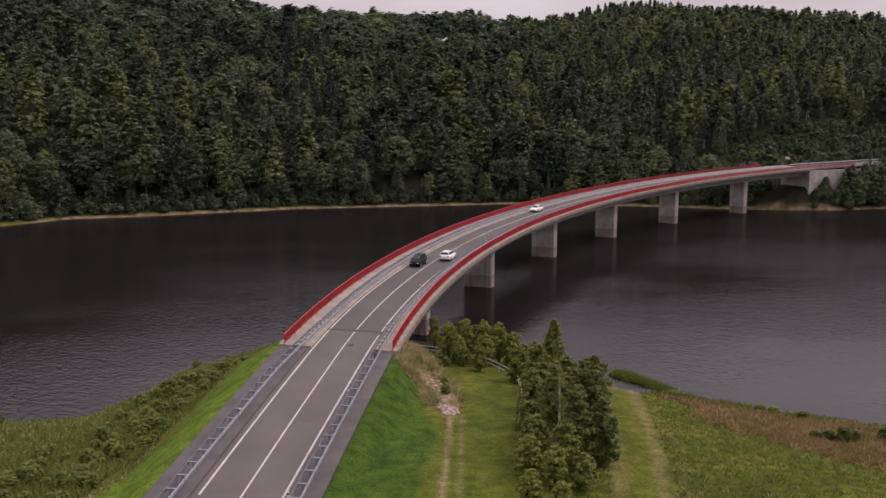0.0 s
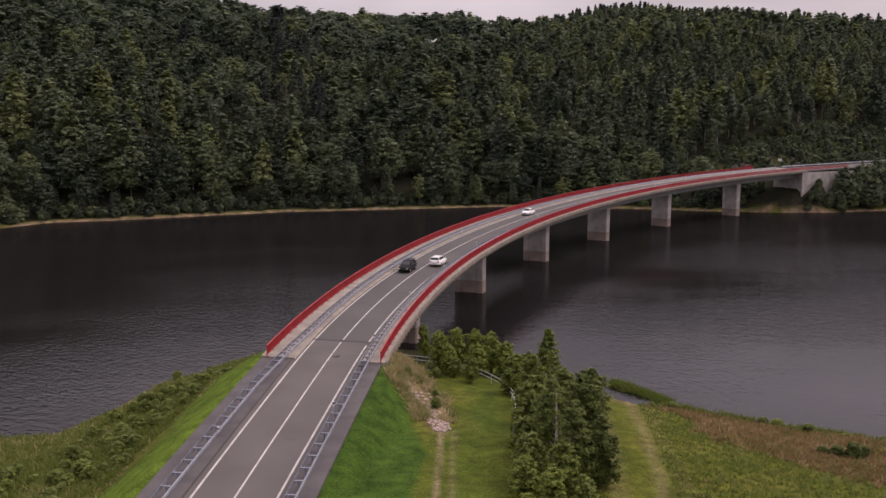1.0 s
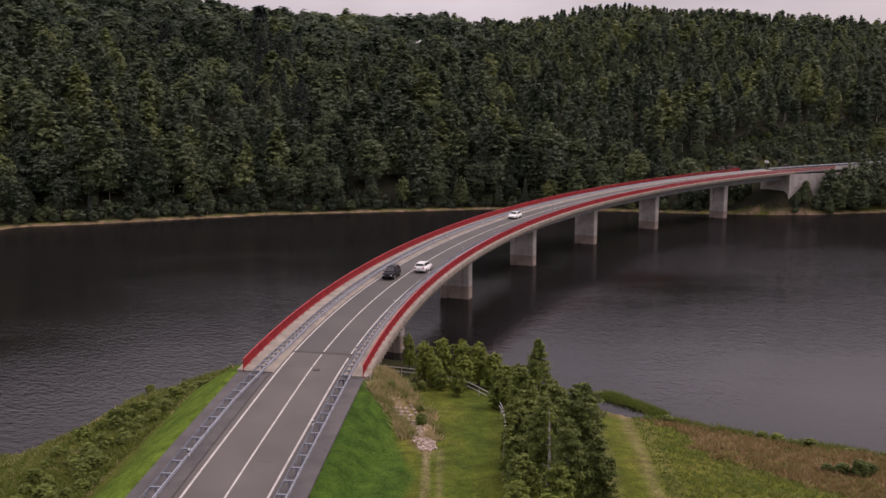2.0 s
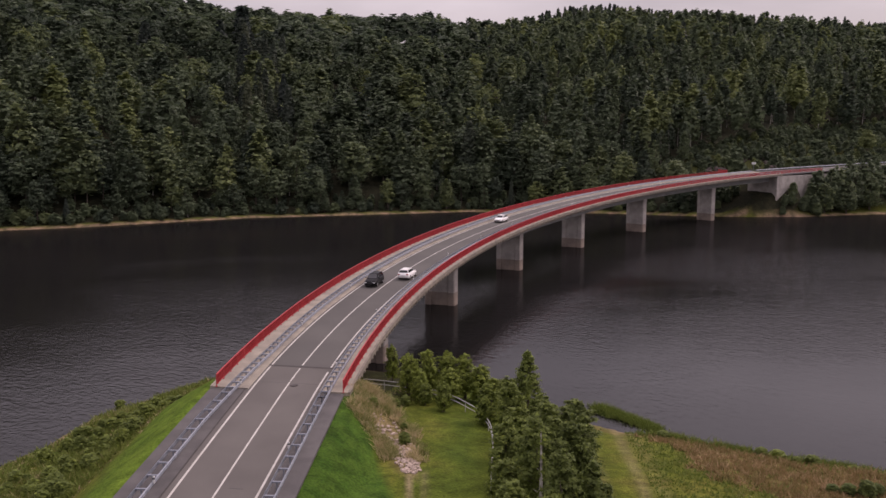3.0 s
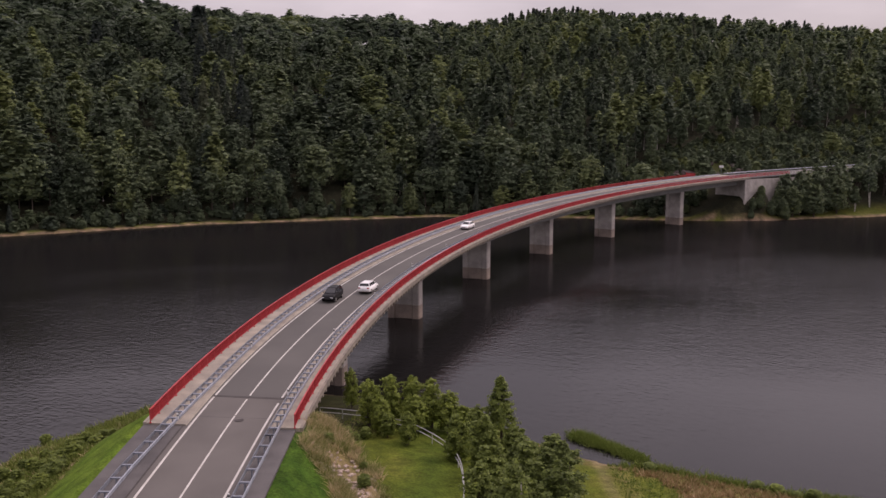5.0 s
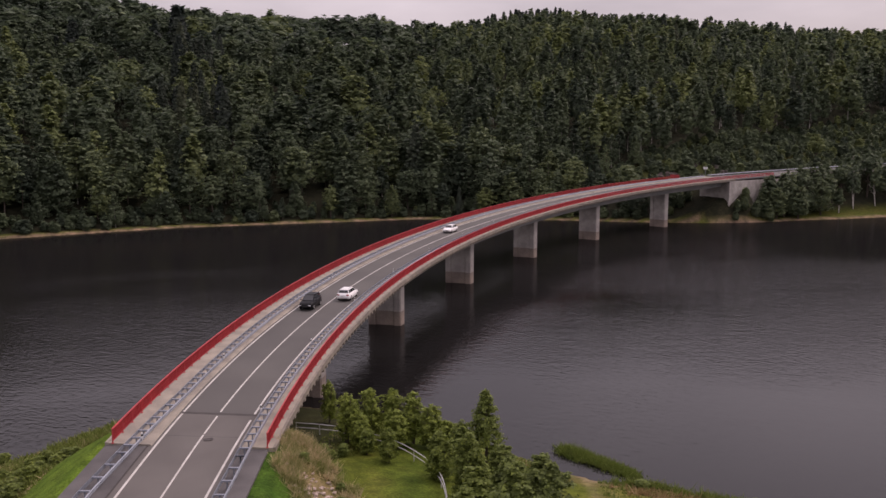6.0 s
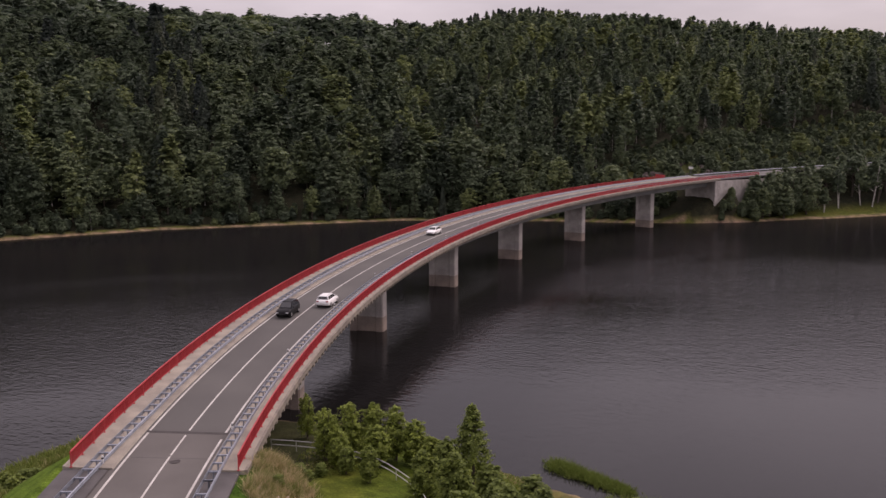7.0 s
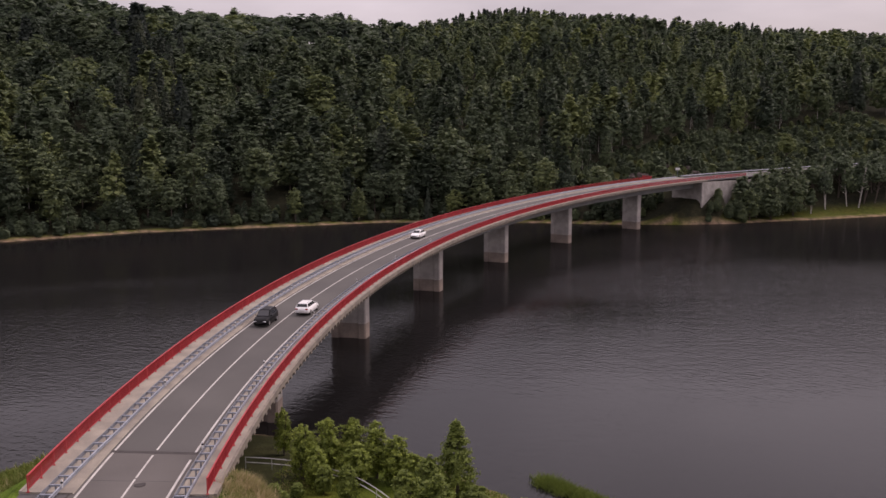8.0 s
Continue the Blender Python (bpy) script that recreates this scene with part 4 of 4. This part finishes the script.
for i, (s_, o_, h) in enumerate([(262, 9.5, 3.2), (264.5, 8.4, 4.2), (267, 9.4, 5.0), (269.5, 8.0, 4.6), (270, 12.0, 5.5), (274, 13.5, 7.0), (277, 10.5, 9.5), (279, 14.0, 11.0), (281, 9.5, 13.5), (284, 13.5, 14.0), (287, 17.0, 12.0), (289, 10.5, 15.0), (293, 14.5, 15.0), (297, 10.5, 15.5), (300, 17.0, 13.0), (273, 15.5, 5.0)]):
    p = on_road(s_, o_)
    tree("roadside_shrub", "dense green shrub beside the far abutment wall", "shrub", p.x, p.y, h, 1.15, "shrub", 4200, 0.24, 0.5 + 0.06 * (i % 4), M_LEAF, 400 + i, stems=3, group="abutment shrubs")
p = on_road(338, -16)
tree("yellow_green_tree", "bright yellow-green tree above the far road", "tree", p.x, p.y, 13, 1.1, "broad", 1600, 0.36, 0.95, M_LEAF, 330, low=0.2)


# ---- grass, reeds and stones ----
def tufts(name, label, category, xs, ys, height, width, tint, rng, blades=3, mat=M_GRASS):
    """Upright tufts of grass blades."""
    n = len(xs)
    z = np.maximum(ground_height(xs, ys), -0.05)
    base = np.repeat(np.stack([xs, ys, z - 0.02], -1), blades, 0) + np.concatenate([rng.normal(0, 0.12, (n * blades, 2)), np.zeros((n * blades, 1))], 1)
    hh = np.repeat(height, blades) * rng.uniform(0.6, 1.2, n * blades)
    a = rng.random(n * blades) * 2 * np.pi
    w = np.repeat(width, blades)
    side = np.stack([np.cos(a) * w, np.sin(a) * w, 0 * a], -1)
    tip = base + np.stack([rng.normal(0, 0.6, n * blades) * hh, rng.normal(0, 0.6, n * blades) * hh, hh], -1)
    tri = np.stack([base - side, base + side, tip], 1)
    return tagged(new(name, leaf_mesh(name, tri, np.repeat(np.clip(tint, 0, 1), blades), mat)), label, category, kind="stuff")


r_ = np.random.default_rng(11)
n_ = 110000
gx, gy = r_.uniform(-52, 56, n_), r_.uniform(38, 116, n_)
dn_ = -shore_distance(gx, gy, NEAR_SHORE)
s_, o_, _ = road_frame(gx, gy)
patchy = lumps(gx, gy, 7)
brown_ = ripe_meadow(gx, gy, dn_)
mown = ((o_ > 0) & (o_ < 12.5) | (o_ < 0) & (o_ > -12.5)) & (s_ < 4)
ok_ = (dn_ > 0.4) & ((o_ > 6.0) | (o_ < -7.3)) & (r_.random(n_) < np.where(mown | (o_ > 12) & (o_ < 21), 0.0, 0.65)) & ((s_ < 2) | (np.abs(o_) > 7.5))
gx, gy, o_, s_, patchy, mown, brown_ = gx[ok_], gy[ok_], o_[ok_], s_[ok_], patchy[ok_], mown[ok_], brown_[ok_]
path_ = (np.abs(o_ - 13.0 + 0.066 * (s_ + 18.4)) < 0.5) & (s_ < -15) | (o_ > dry_inner(s_)) & (o_ < dry_outer(s_)) & (s_ > -18) & (s_ < 1)
tall_ = np.where(mown, 0.09, np.where((o_ > 13) & (o_ < 22), 0.12, 0.26 + 0.14 * patchy))
path_ = path_ | (np.abs(o_ - 29.2 - 0.03 * (s_ + 20)) < 2.4)
ripe_ = (0.75 * brown_ > r_.random(len(gx))) & (o_ > 20)
path_ = path_ | ripe_
dryness = np.where(o_ > 26, 0.36 + 0.16 * patchy, np.where(mown, 0.2, np.where(o_ < 0, 0.6 + 0.12 * patchy, 0.5)))
tufts("grass", "short and tall grass on the lake bank", "grass", gx[~path_], gy[~path_], tall_[~path_], np.full((~path_).sum(), 0.07), dryness[~path_] + r_.normal(0, 0.17, (~path_).sum()), r_)
tufts("ripe_grass", "tall red-brown ripe grass in the meadow", "grass", gx[ripe_], gy[ripe_], 0.5 + 0.22 * lumps(gx[ripe_], gy[ripe_], 1.7), np.full(ripe_.sum(), 0.06), 0.48 + 0.3 * lumps(gx[ripe_], gy[ripe_], 2.3) + r_.normal(0, 0.2, ripe_.sum()), r_, 5, M_RIPE)
bx, by = r_.uniform(-46, -17, 26000), r_.uniform(38, 112, 26000)
bs, bo, _ = road_frame(bx, by)
bd = -shore_distance(bx, by, NEAR_SHORE)
keep_ = (bo < -13.4) & (bd > 0.8) & (r_.random(26000) < np.where(bo > -20 - np.clip((-bs - 12) / 3, 0, 9), 0.9, 0.25))
bx, by = bx[keep_], by[keep_]
mix_ = lumps(bx, by, 3.1)
tufts("bank_herbs", "tall olive herbs and nettles on the lake bank", "herbs", bx, by, 0.62 + 0.25 * mix_, np.full(len(bx), 0.09), 0.42 + 0.2 * mix_ + r_.normal(0, 0.14, len(bx)), r_, 4)
cs_ = 0.3 - 13.5 * r_.random(150) ** 1.25
co_ = dry_inner(cs_) + (dry_outer(cs_) - dry_inner(cs_)) * np.where(cs_ > -5.0, r_.random(150), 0.32 * r_.random(150) + 0.78 * (r_.random(150) < 0.2))
own_ = r_.integers(0, 150, 5600)
sx, ox = cs_[own_] + r_.normal(0, 0.26, 5600), co_[own_] + r_.normal(0, 0.26, 5600)
pp = np.array([on_road(a, b)[:2] for a, b in zip(sx, ox)])
tufts("dry_grass", "tall straw-coloured dry grass on the embankment", "grass", pp[:, 0], pp[:, 1], r_.uniform(0.35, 0.75, 150)[own_], np.full(len(sx), 0.03), r_.uniform(0.55, 1.0, 150)[own_] + r_.normal(0, 0.1, len(sx)), r_)
a_ = r_.random(4200)
rx, ry = 24.2 + 4.6 * a_ + r_.normal(0, 0.4, 4200), 98.2 - 6.6 * a_ + r_.normal(0, 0.45, 4200)
ex = r_.uniform(26, 54, 4200)
ey = np.interp(ex, [p[0] for p in NEAR_SHORE], [p[1] for p in NEAR_SHORE]) - 0.2 - r_.random(4200) * 1.3
patch_ = lumps(ex, ey, 1.9) + r_.normal(0, 0.3, 4200)
ex, ey = ex[patch_ > -0.1], ey[patch_ > -0.1]
tufts("shore_sedge", "green sedge fringing the meadow shore", "sedge", ex, ey, 0.35 + 0.4 * r_.random(len(ex)), np.full(len(ex), 0.06), 0.3 + r_.normal(0, 0.15, len(ex)), r_)
tufts("reeds", "green reeds growing at the shore", "reeds", rx, ry, (0.35 + 0.5 * r_.random(4200)) * (1 - 0.4 * a_), np.full(4200, 0.045), 0.22 + r_.normal(0, 0.12, 4200), r_)


def stone_mesh(seed):
    r = random.Random(seed)
    bm = bmesh.new()
    bmesh.ops.create_icosphere(bm, subdivisions=1, radius=1.0)
    for v in bm.verts:
        v.co *= r.uniform(0.7, 1.15)
        v.co.z *= 0.6
    me = bpy.data.meshes.new("stone")
    bm.to_mesh(me)
    bm.free()
    me.materials.append(M_ROCK)
    return me


stones = [stone_mesh(i) for i in range(5)]
riprap = tagged(new("riprap"), "broken brown stones lying on the embankment slope", "stones")
r_ = random.Random(3)
for i in range(290):
    u = r_.random()
    a = -5.5 - 10.5 * u
    p = on_road(a, float(dry_inner(a)) + 0.6 + r_.random() * (float(dry_outer(a)) - float(dry_inner(a)) - 0.7))
    z = float(ground_height(np.array([p.x]), np.array([p.y]))[0])
    k = r_.uniform(0.1, 0.27)
    shared("stone", stones[i % 5], riprap, pose(p.x, p.y, z + 0.03, r_.uniform(-20, 20), r_.uniform(-20, 20), r_.uniform(0, 360)) @ Matrix.Diagonal((k, k, k, 1)))
M_CRAG = material("dark_rock", (0.085, 0.066, 0.058), 0.95, second=(0.04, 0.033, 0.03), scale=0.6, fine=3, bump=0.03)
for st_ in [stone_mesh(i) for i in range(10, 15)]:
    st_.materials[0] = M_CRAG
    stones.append(st_)
outcrop = tagged(new("rock_outcrop"), "dark broken rock face above the far road", "rocks")
for i in range(110):
    p = on_road(r_.uniform(264, 296), -r_.uniform(13, 30))
    z = float(ground_height(np.array([p.x]), np.array([p.y]))[0])
    k = r_.uniform(0.6, 1.8)
    shared("stone", stones[5 + i % 5], outcrop, pose(p.x, p.y, z + 0.2 * k, r_.uniform(-30, 30), r_.uniform(-30, 30), r_.uniform(0, 360)) @ Matrix.Diagonal((k, k, k * 1.2, 1)))


# ---- path railing ----
def path_railing(points):
    f = tagged(new("path_railing"), "curved pale steel handrail beside the mown slope", "railing")
    n = len(points)
    pts = []
    for i in range(n - 1):
        for k in range(4):
            u = k / 4
            p0, p1, p2, p3 = (Vector(points[min(max(i + j, 0), n - 1)]) for j in (-1, 0, 1, 2))
            pts.append(0.5 * ((2 * p1) + (p2 - p0) * u + (2 * p0 - 5 * p1 + 4 * p2 - p3) * u ** 2 + (3 * p1 - p0 - 3 * p2 + p3) * u ** 3))
    pts.append(Vector(points[-1]))
    z = ground_height(np.array([p.x for p in pts]), np.array([p.y for p in pts]))
    ground = [Vector((p.x, p.y, float(q))) for p, q in zip(pts, z)]
    for h in (1.0, 0.55):
        bm = bmesh.new()
        tube(bm, [g + Vector((0, 0, h)) for g in ground], 0.045, 6)
        part("rail", bm, M_PALE_STEEL, f)
    for g in ground[::4]:
        bm = bmesh.new()
        tube(bm, [g - Vector((0, 0, 0.2)), g + Vector((0, 0, 1.02))], 0.04, 6)
        part("post", bm, M_PALE_STEEL, f)


path_railing([(-1.6, 99.0, 0), (0.6, 98.6, 0), (2.9, 97.8, 0), (5.2, 96.4, 0), (7.2, 94.4, 0), (8.9, 91.6, 0), (10.0, 88.2, 0), (10.5, 84.8, 0), (10.4, 81.0, 0), (10.0, 77.0, 0), (9.3, 72.0, 0), (8.7, 67.0, 0)])


# ---- small things on the road ----
def delineator(s, off):
    d = tagged(new("delineator"), "white plastic marker post with a black band on the guard rail", "marker post", "delineators")
    d.matrix_basis = road_pose(s, off, 0.6)
    bm = bmesh.new()
    box(bm, -0.07, 0.07, -0.04, 0.04, 0.0, 0.55, 0.015)
    part("body", bm, M_WHITE, d)
    bm = bmesh.new()
    box(bm, -0.075, 0.075, -0.045, 0.045, 0.3, 0.42)
    part("band", bm, M_BLACK, d, "black band")
    return d


first_post = delineator(-44.5, -4.35)
for i in range(1, 16):
    copy_thing(first_post, road_pose(-44.5 + 19.5 * i, -4.35 + nearer(-44.5 + 19.5 * i), 0.6))
for i in range(0, 16):
    copy_thing(first_post, road_pose(-38.0 + 19.5 * i, 3.65, 0.6))

bm = bmesh.new()
bmesh.ops.create_cone(bm, cap_ends=True, segments=24, radius1=0.4, radius2=0.4, depth=0.03)
hole = tagged(part("manhole_cover", bm, M_RUBBER), "round dark iron manhole cover set in the asphalt", "manhole cover")
hole.matrix_basis = road_pose(-3.7, 0.55, 0.0)
for s_, o_, w_, l_ in ((-3.2, 0.0, 3.0, 0.05), (-24, 1.2, 0.5, 0.06)):
    sweep("tar_seam", s_, s_ + l_, l_, [(o_ - w_, 0.005), (o_ + w_, 0.005), (o_ + w_, -0.02), (o_ - w_, -0.02)], M_PATCH, road)

# brackets under the inner edge beam
bm = bmesh.new()
v_ = [bm.verts.new(p) for p in ((-0.02, -0.2, -0.36), (-0.02, 0.2, -0.36), (-0.75, -0.2, -0.36), (-0.75, 0.2, -0.36), (-0.02, -0.2, -0.72), (-0.02, 0.2, -0.72), (-0.75, -0.2, -0.95), (-0.75, 0.2, -0.95))]
for q in ((0, 1, 3, 2), (4, 6, 7, 5), (0, 4, 5, 1), (2, 3, 7, 6), (0, 2, 6, 4), (1, 5, 7, 3)):
    bm.faces.new([v_[i] for i in q])
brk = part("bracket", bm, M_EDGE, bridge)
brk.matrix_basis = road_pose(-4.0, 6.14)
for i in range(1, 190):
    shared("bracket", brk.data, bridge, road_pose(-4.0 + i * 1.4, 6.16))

# the end of the outer railing turns away from the road
end_ = new("railing_end")
end_.parent = bridge
end_.matrix_basis = road_pose(252.2, PAR_L - 0.1, 0, 62)
bm = bmesh.new()
for k in range(60):
    box(bm, -0.028, 0.028, 0.1 + k * 0.12, 0.125 + k * 0.12, 0.2, 1.2)
part("infill", bm, M_RED, end_)["kind"] = "stuff"
bm = bmesh.new()
box(bm, -0.05, 0.05, 0, 7.4, 1.2, 1.3)
part("top_rail", bm, M_RED, end_)


def sign(s, off):
    g = tagged(new("roadside_sign"), "small pale board on a post beside the far road", "sign")
    g.matrix_basis = road_pose(s, off, -0.3)
    bm = bmesh.new()
    tube(bm, [(0, 0, 0), (0, 0, 3.3)], 0.07, 8)
    part("post", bm, M_STEEL, g)
    bm = bmesh.new()
    box(bm, -0.9, 0.9, -0.06, 0.06, 2.7, 3.5, 0.03)
    part("board", bm, M_WHITE, g)


sign(268, -8.0)
guard_rail(-5.6, -5.0, 266, 372, 4.0, "grey guard rail beside the far road")


# ---- cars ----
def paint(name, base, rough=0.28, spec=0.3):
    return material(name, base, rough, scale=0.8, fine=60, second=tuple(c * 0.94 for c in base), spec=spec)


M_CAR_WHITE = paint("white_car_paint", (0.78, 0.78, 0.77))
M_CAR_BLACK = paint("black_car_paint", (0.007, 0.007, 0.008), 0.3, 0.1)
M_GLASS = material("tinted_glass", (0.015, 0.017, 0.02), 0.08, scale=1, fine=30, spec=0.6)
M_TYRE = material("tyre_rubber", (0.02, 0.02, 0.02), 0.85, scale=4, fine=30)
M_RIM = material("alloy_rim", (0.45, 0.45, 0.46), 0.35, metal=0.8, scale=4, fine=30)
M_REDLAMP = material("red_lamp_lens", (0.32, 0.01, 0.012), 0.2, scale=4, fine=30)
M_CLEAR = material("clear_lamp_lens", (0.7, 0.72, 0.74), 0.12, scale=4, fine=30)
M_PLATE = material("plate", (0.6, 0.6, 0.58), 0.5, scale=4, fine=30)


def car(label, body_mat, s, off, back, estate, tall):
    """A passenger car; y runs forwards."""
    c = tagged(new("car"), label, "car", "cars on the bridge")
    c.matrix_basis = road_pose(s, off, 0.012, 180 if back else 0)
    L, W = 2.28, 0.9
    k = 1.08 if tall else 1.0
    # stations along the length: y, sill height, belt height, half width
    low = [(-L, 0.48, 0.72, 0.68), (-L + 0.08, 0.3, 0.94 * k, 0.8), (-L + 0.45, 0.24, 0.98 * k, 0.88), (-0.9, 0.2, 0.97 * k, W), (0.5, 0.2, 0.95 * k, W), (1.0, 0.2, 0.93 * k, W), (1.6, 0.24, 0.84 * k, 0.87), (L - 0.12, 0.28, 0.68 * k, 0.78), (L, 0.42, 0.58, 0.64)]
    bm = bmesh.new()
    rings = []
    for y, a, b, w in low:
        m = (a + b) / 2
        pts = [(-w * 0.9, a), (-w, a + 0.1), (-w, m), (-w * 0.97, b - 0.06), (-w * 0.86, b), (0, b + 0.03), (w * 0.86, b), (w * 0.97, b - 0.06), (w, m), (w, a + 0.1), (w * 0.9, a)]
        rings.append([bm.verts.new((x, y, z)) for x, z in pts])
    for p, q in zip(rings, rings[1:]):
        for i in range(len(p)):
            j = (i + 1) % len(p)
            bm.faces.new((p[i], p[j], q[j], q[i]))
    bm.faces.new(rings[0][::-1])
    bm.faces.new(rings[-1])
    body = part("body", bm, body_mat, c)
    body.data.polygons.foreach_set("use_smooth", [True] * len(body.data.polygons))
    top = 1.44 * k + (0.08 if tall else 0)
    rear_base, rear_top = (-2.12, -1.78) if estate else (-2.05, -1.2)
    base_y, roof_y = [rear_base, 1.15], [rear_top, 0.25]
    belt = 0.93 * k
    bm = bmesh.new()
    lo = [bm.verts.new(p) for p in ((-0.79, base_y[0], belt), (0.79, base_y[0], belt), (0.79, base_y[1], belt), (-0.79, base_y[1], belt))]
    hi = [bm.verts.new(p) for p in ((-0.6, roof_y[0], top), (0.6, roof_y[0], top), (0.6, roof_y[1], top), (-0.6, roof_y[1], top))]
    for i in range(4):
        bm.faces.new((lo[i], lo[(i + 1) % 4], hi[(i + 1) % 4], hi[i]))
    bm.faces.new(hi)
    bmesh.ops.bevel(bm, geom=list(bm.edges), offset=0.05, segments=2, affect="EDGES")
    part("cabin", bm, body_mat, c)

    def pane(name, corners, grow):
        bm = bmesh.new()
        cs = [Vector(p) for p in corners]
        nrm = (cs[1] - cs[0]).cross(cs[3] - cs[0]).normalized() * grow
        a, b = [bm.verts.new(p - nrm) for p in cs], [bm.verts.new(p + nrm) for p in cs]
        for i in range(4):
            bm.faces.new((a[i], a[(i + 1) % 4], b[(i + 1) % 4], b[i]))
        bm.faces.new(b)
        bm.faces.new(a[::-1])
        part(name, bm, M_GLASS, c, "dark tinted glass")

    def lerp(a, b, u):
        return tuple(x + (y - x) * u for x, y in zip(a, b))

    L0, L1, H0, H1 = (-0.79, base_y[0], belt), (-0.79, base_y[1], belt), (-0.6, roof_y[0], top), (-0.6, roof_y[1], top)

    def side(u, v, sg):
        p = lerp(lerp(L0, L1, u), lerp(H0, H1, u), v)
        return (p[0] * sg, p[1], p[2])

    for sg in (1, -1):
        for u0, u1 in ((0.05, 0.3), (0.33, 0.6), (0.63, 0.93)):
            pane("side_window", [side(u0, 0.14, sg), side(u1, 0.14, sg), side(min(u1, 0.9), 0.86, sg), side(u0, 0.86, sg)], 0.012)

    def across(a, b, v0, v1):
        p, q = lerp(a, b, v0), lerp(a, b, v1)
        return [(p[0] * 0.9, p[1], p[2]), (-p[0] * 0.9, p[1], p[2]), (-q[0] * 0.9, q[1], q[2]), (q[0] * 0.9, q[1], q[2])]

    pane("rear_window", across(L0, H0, 0.2, 0.86), 0.014)
    pane("windscreen", across(L1, H1, 0.1, 0.9), 0.014)
    for x in (-0.78, 0.78):
        for y in (-1.38, 1.36):
            w = new("wheel")
            w.parent = c
            w.matrix_basis = pose(x, y, 0.32, 0, 90, 0)
            bm = bmesh.new()
            bmesh.ops.create_cone(bm, cap_ends=True, segments=20, radius1=0.32, radius2=0.32, depth=0.24)
            bmesh.ops.bevel(bm, geom=[e for e in bm.edges], offset=0.03, segments=1, affect="EDGES")
            part("tyre", bm, M_TYRE, w)
            bm = bmesh.new()
            bmesh.ops.create_cone(bm, cap_ends=True, segments=16, radius1=0.21, radius2=0.21, depth=0.26)
            part("rim", bm, M_RIM, w)
    for sg in (-1, 1):
        bm = bmesh.new()
        box(bm, min(sg * 0.46, sg * 0.77), max(sg * 0.46, sg * 0.77), -L - 0.01, -L + 0.2, 0.72, 0.88, 0.02)
        part("tail_lamp", bm, M_REDLAMP, c, "red tail lamp")
        bm = bmesh.new()
        box(bm, min(sg * 0.4, sg * 0.74), max(sg * 0.4, sg * 0.74), L - 0.22, L - 0.03, 0.54, 0.67, 0.02)
        part("headlamp", bm, M_CLEAR, c, "clear headlamp")
        bm = bmesh.new()
        box(bm, min(sg * 0.88, sg * 1.04), max(sg * 0.88, sg * 1.04), 0.72, 0.84, 0.94 * k, 1.06 * k, 0.02)
        part("mirror", bm, body_mat, c)
    bm = bmesh.new()
    box(bm, -0.26, 0.26, -L - 0.02, -L + 0.03, 0.52, 0.63)
    part("plate", bm, M_PLATE, c, "pale blank plate")
    bm = bmesh.new()
    box(bm, -0.4, 0.4, L - 0.06, L + 0.012, 0.4, 0.56, 0.02)
    part("grille", bm, M_BLACK, c, "black radiator grille")
    if estate:
        for x in (-0.52, 0.52):
            bm = bmesh.new()
            tube(bm, [(x, roof_y[0] + 0.2, top + 0.04), (x, roof_y[1] - 0.1, top + 0.04)], 0.02, 6)
            part("roof_rail", bm, M_STEEL, c)


car("white estate car driving away along the bridge", M_CAR_WHITE, 44.0, 1.6, False, True, False)
car("black off-road car coming towards the near bank", M_CAR_BLACK, 38.0, -1.55, True, True, True)
car("white hatchback coming across the middle of the bridge", M_CAR_WHITE, 106.0, -1.5, True, False, False)
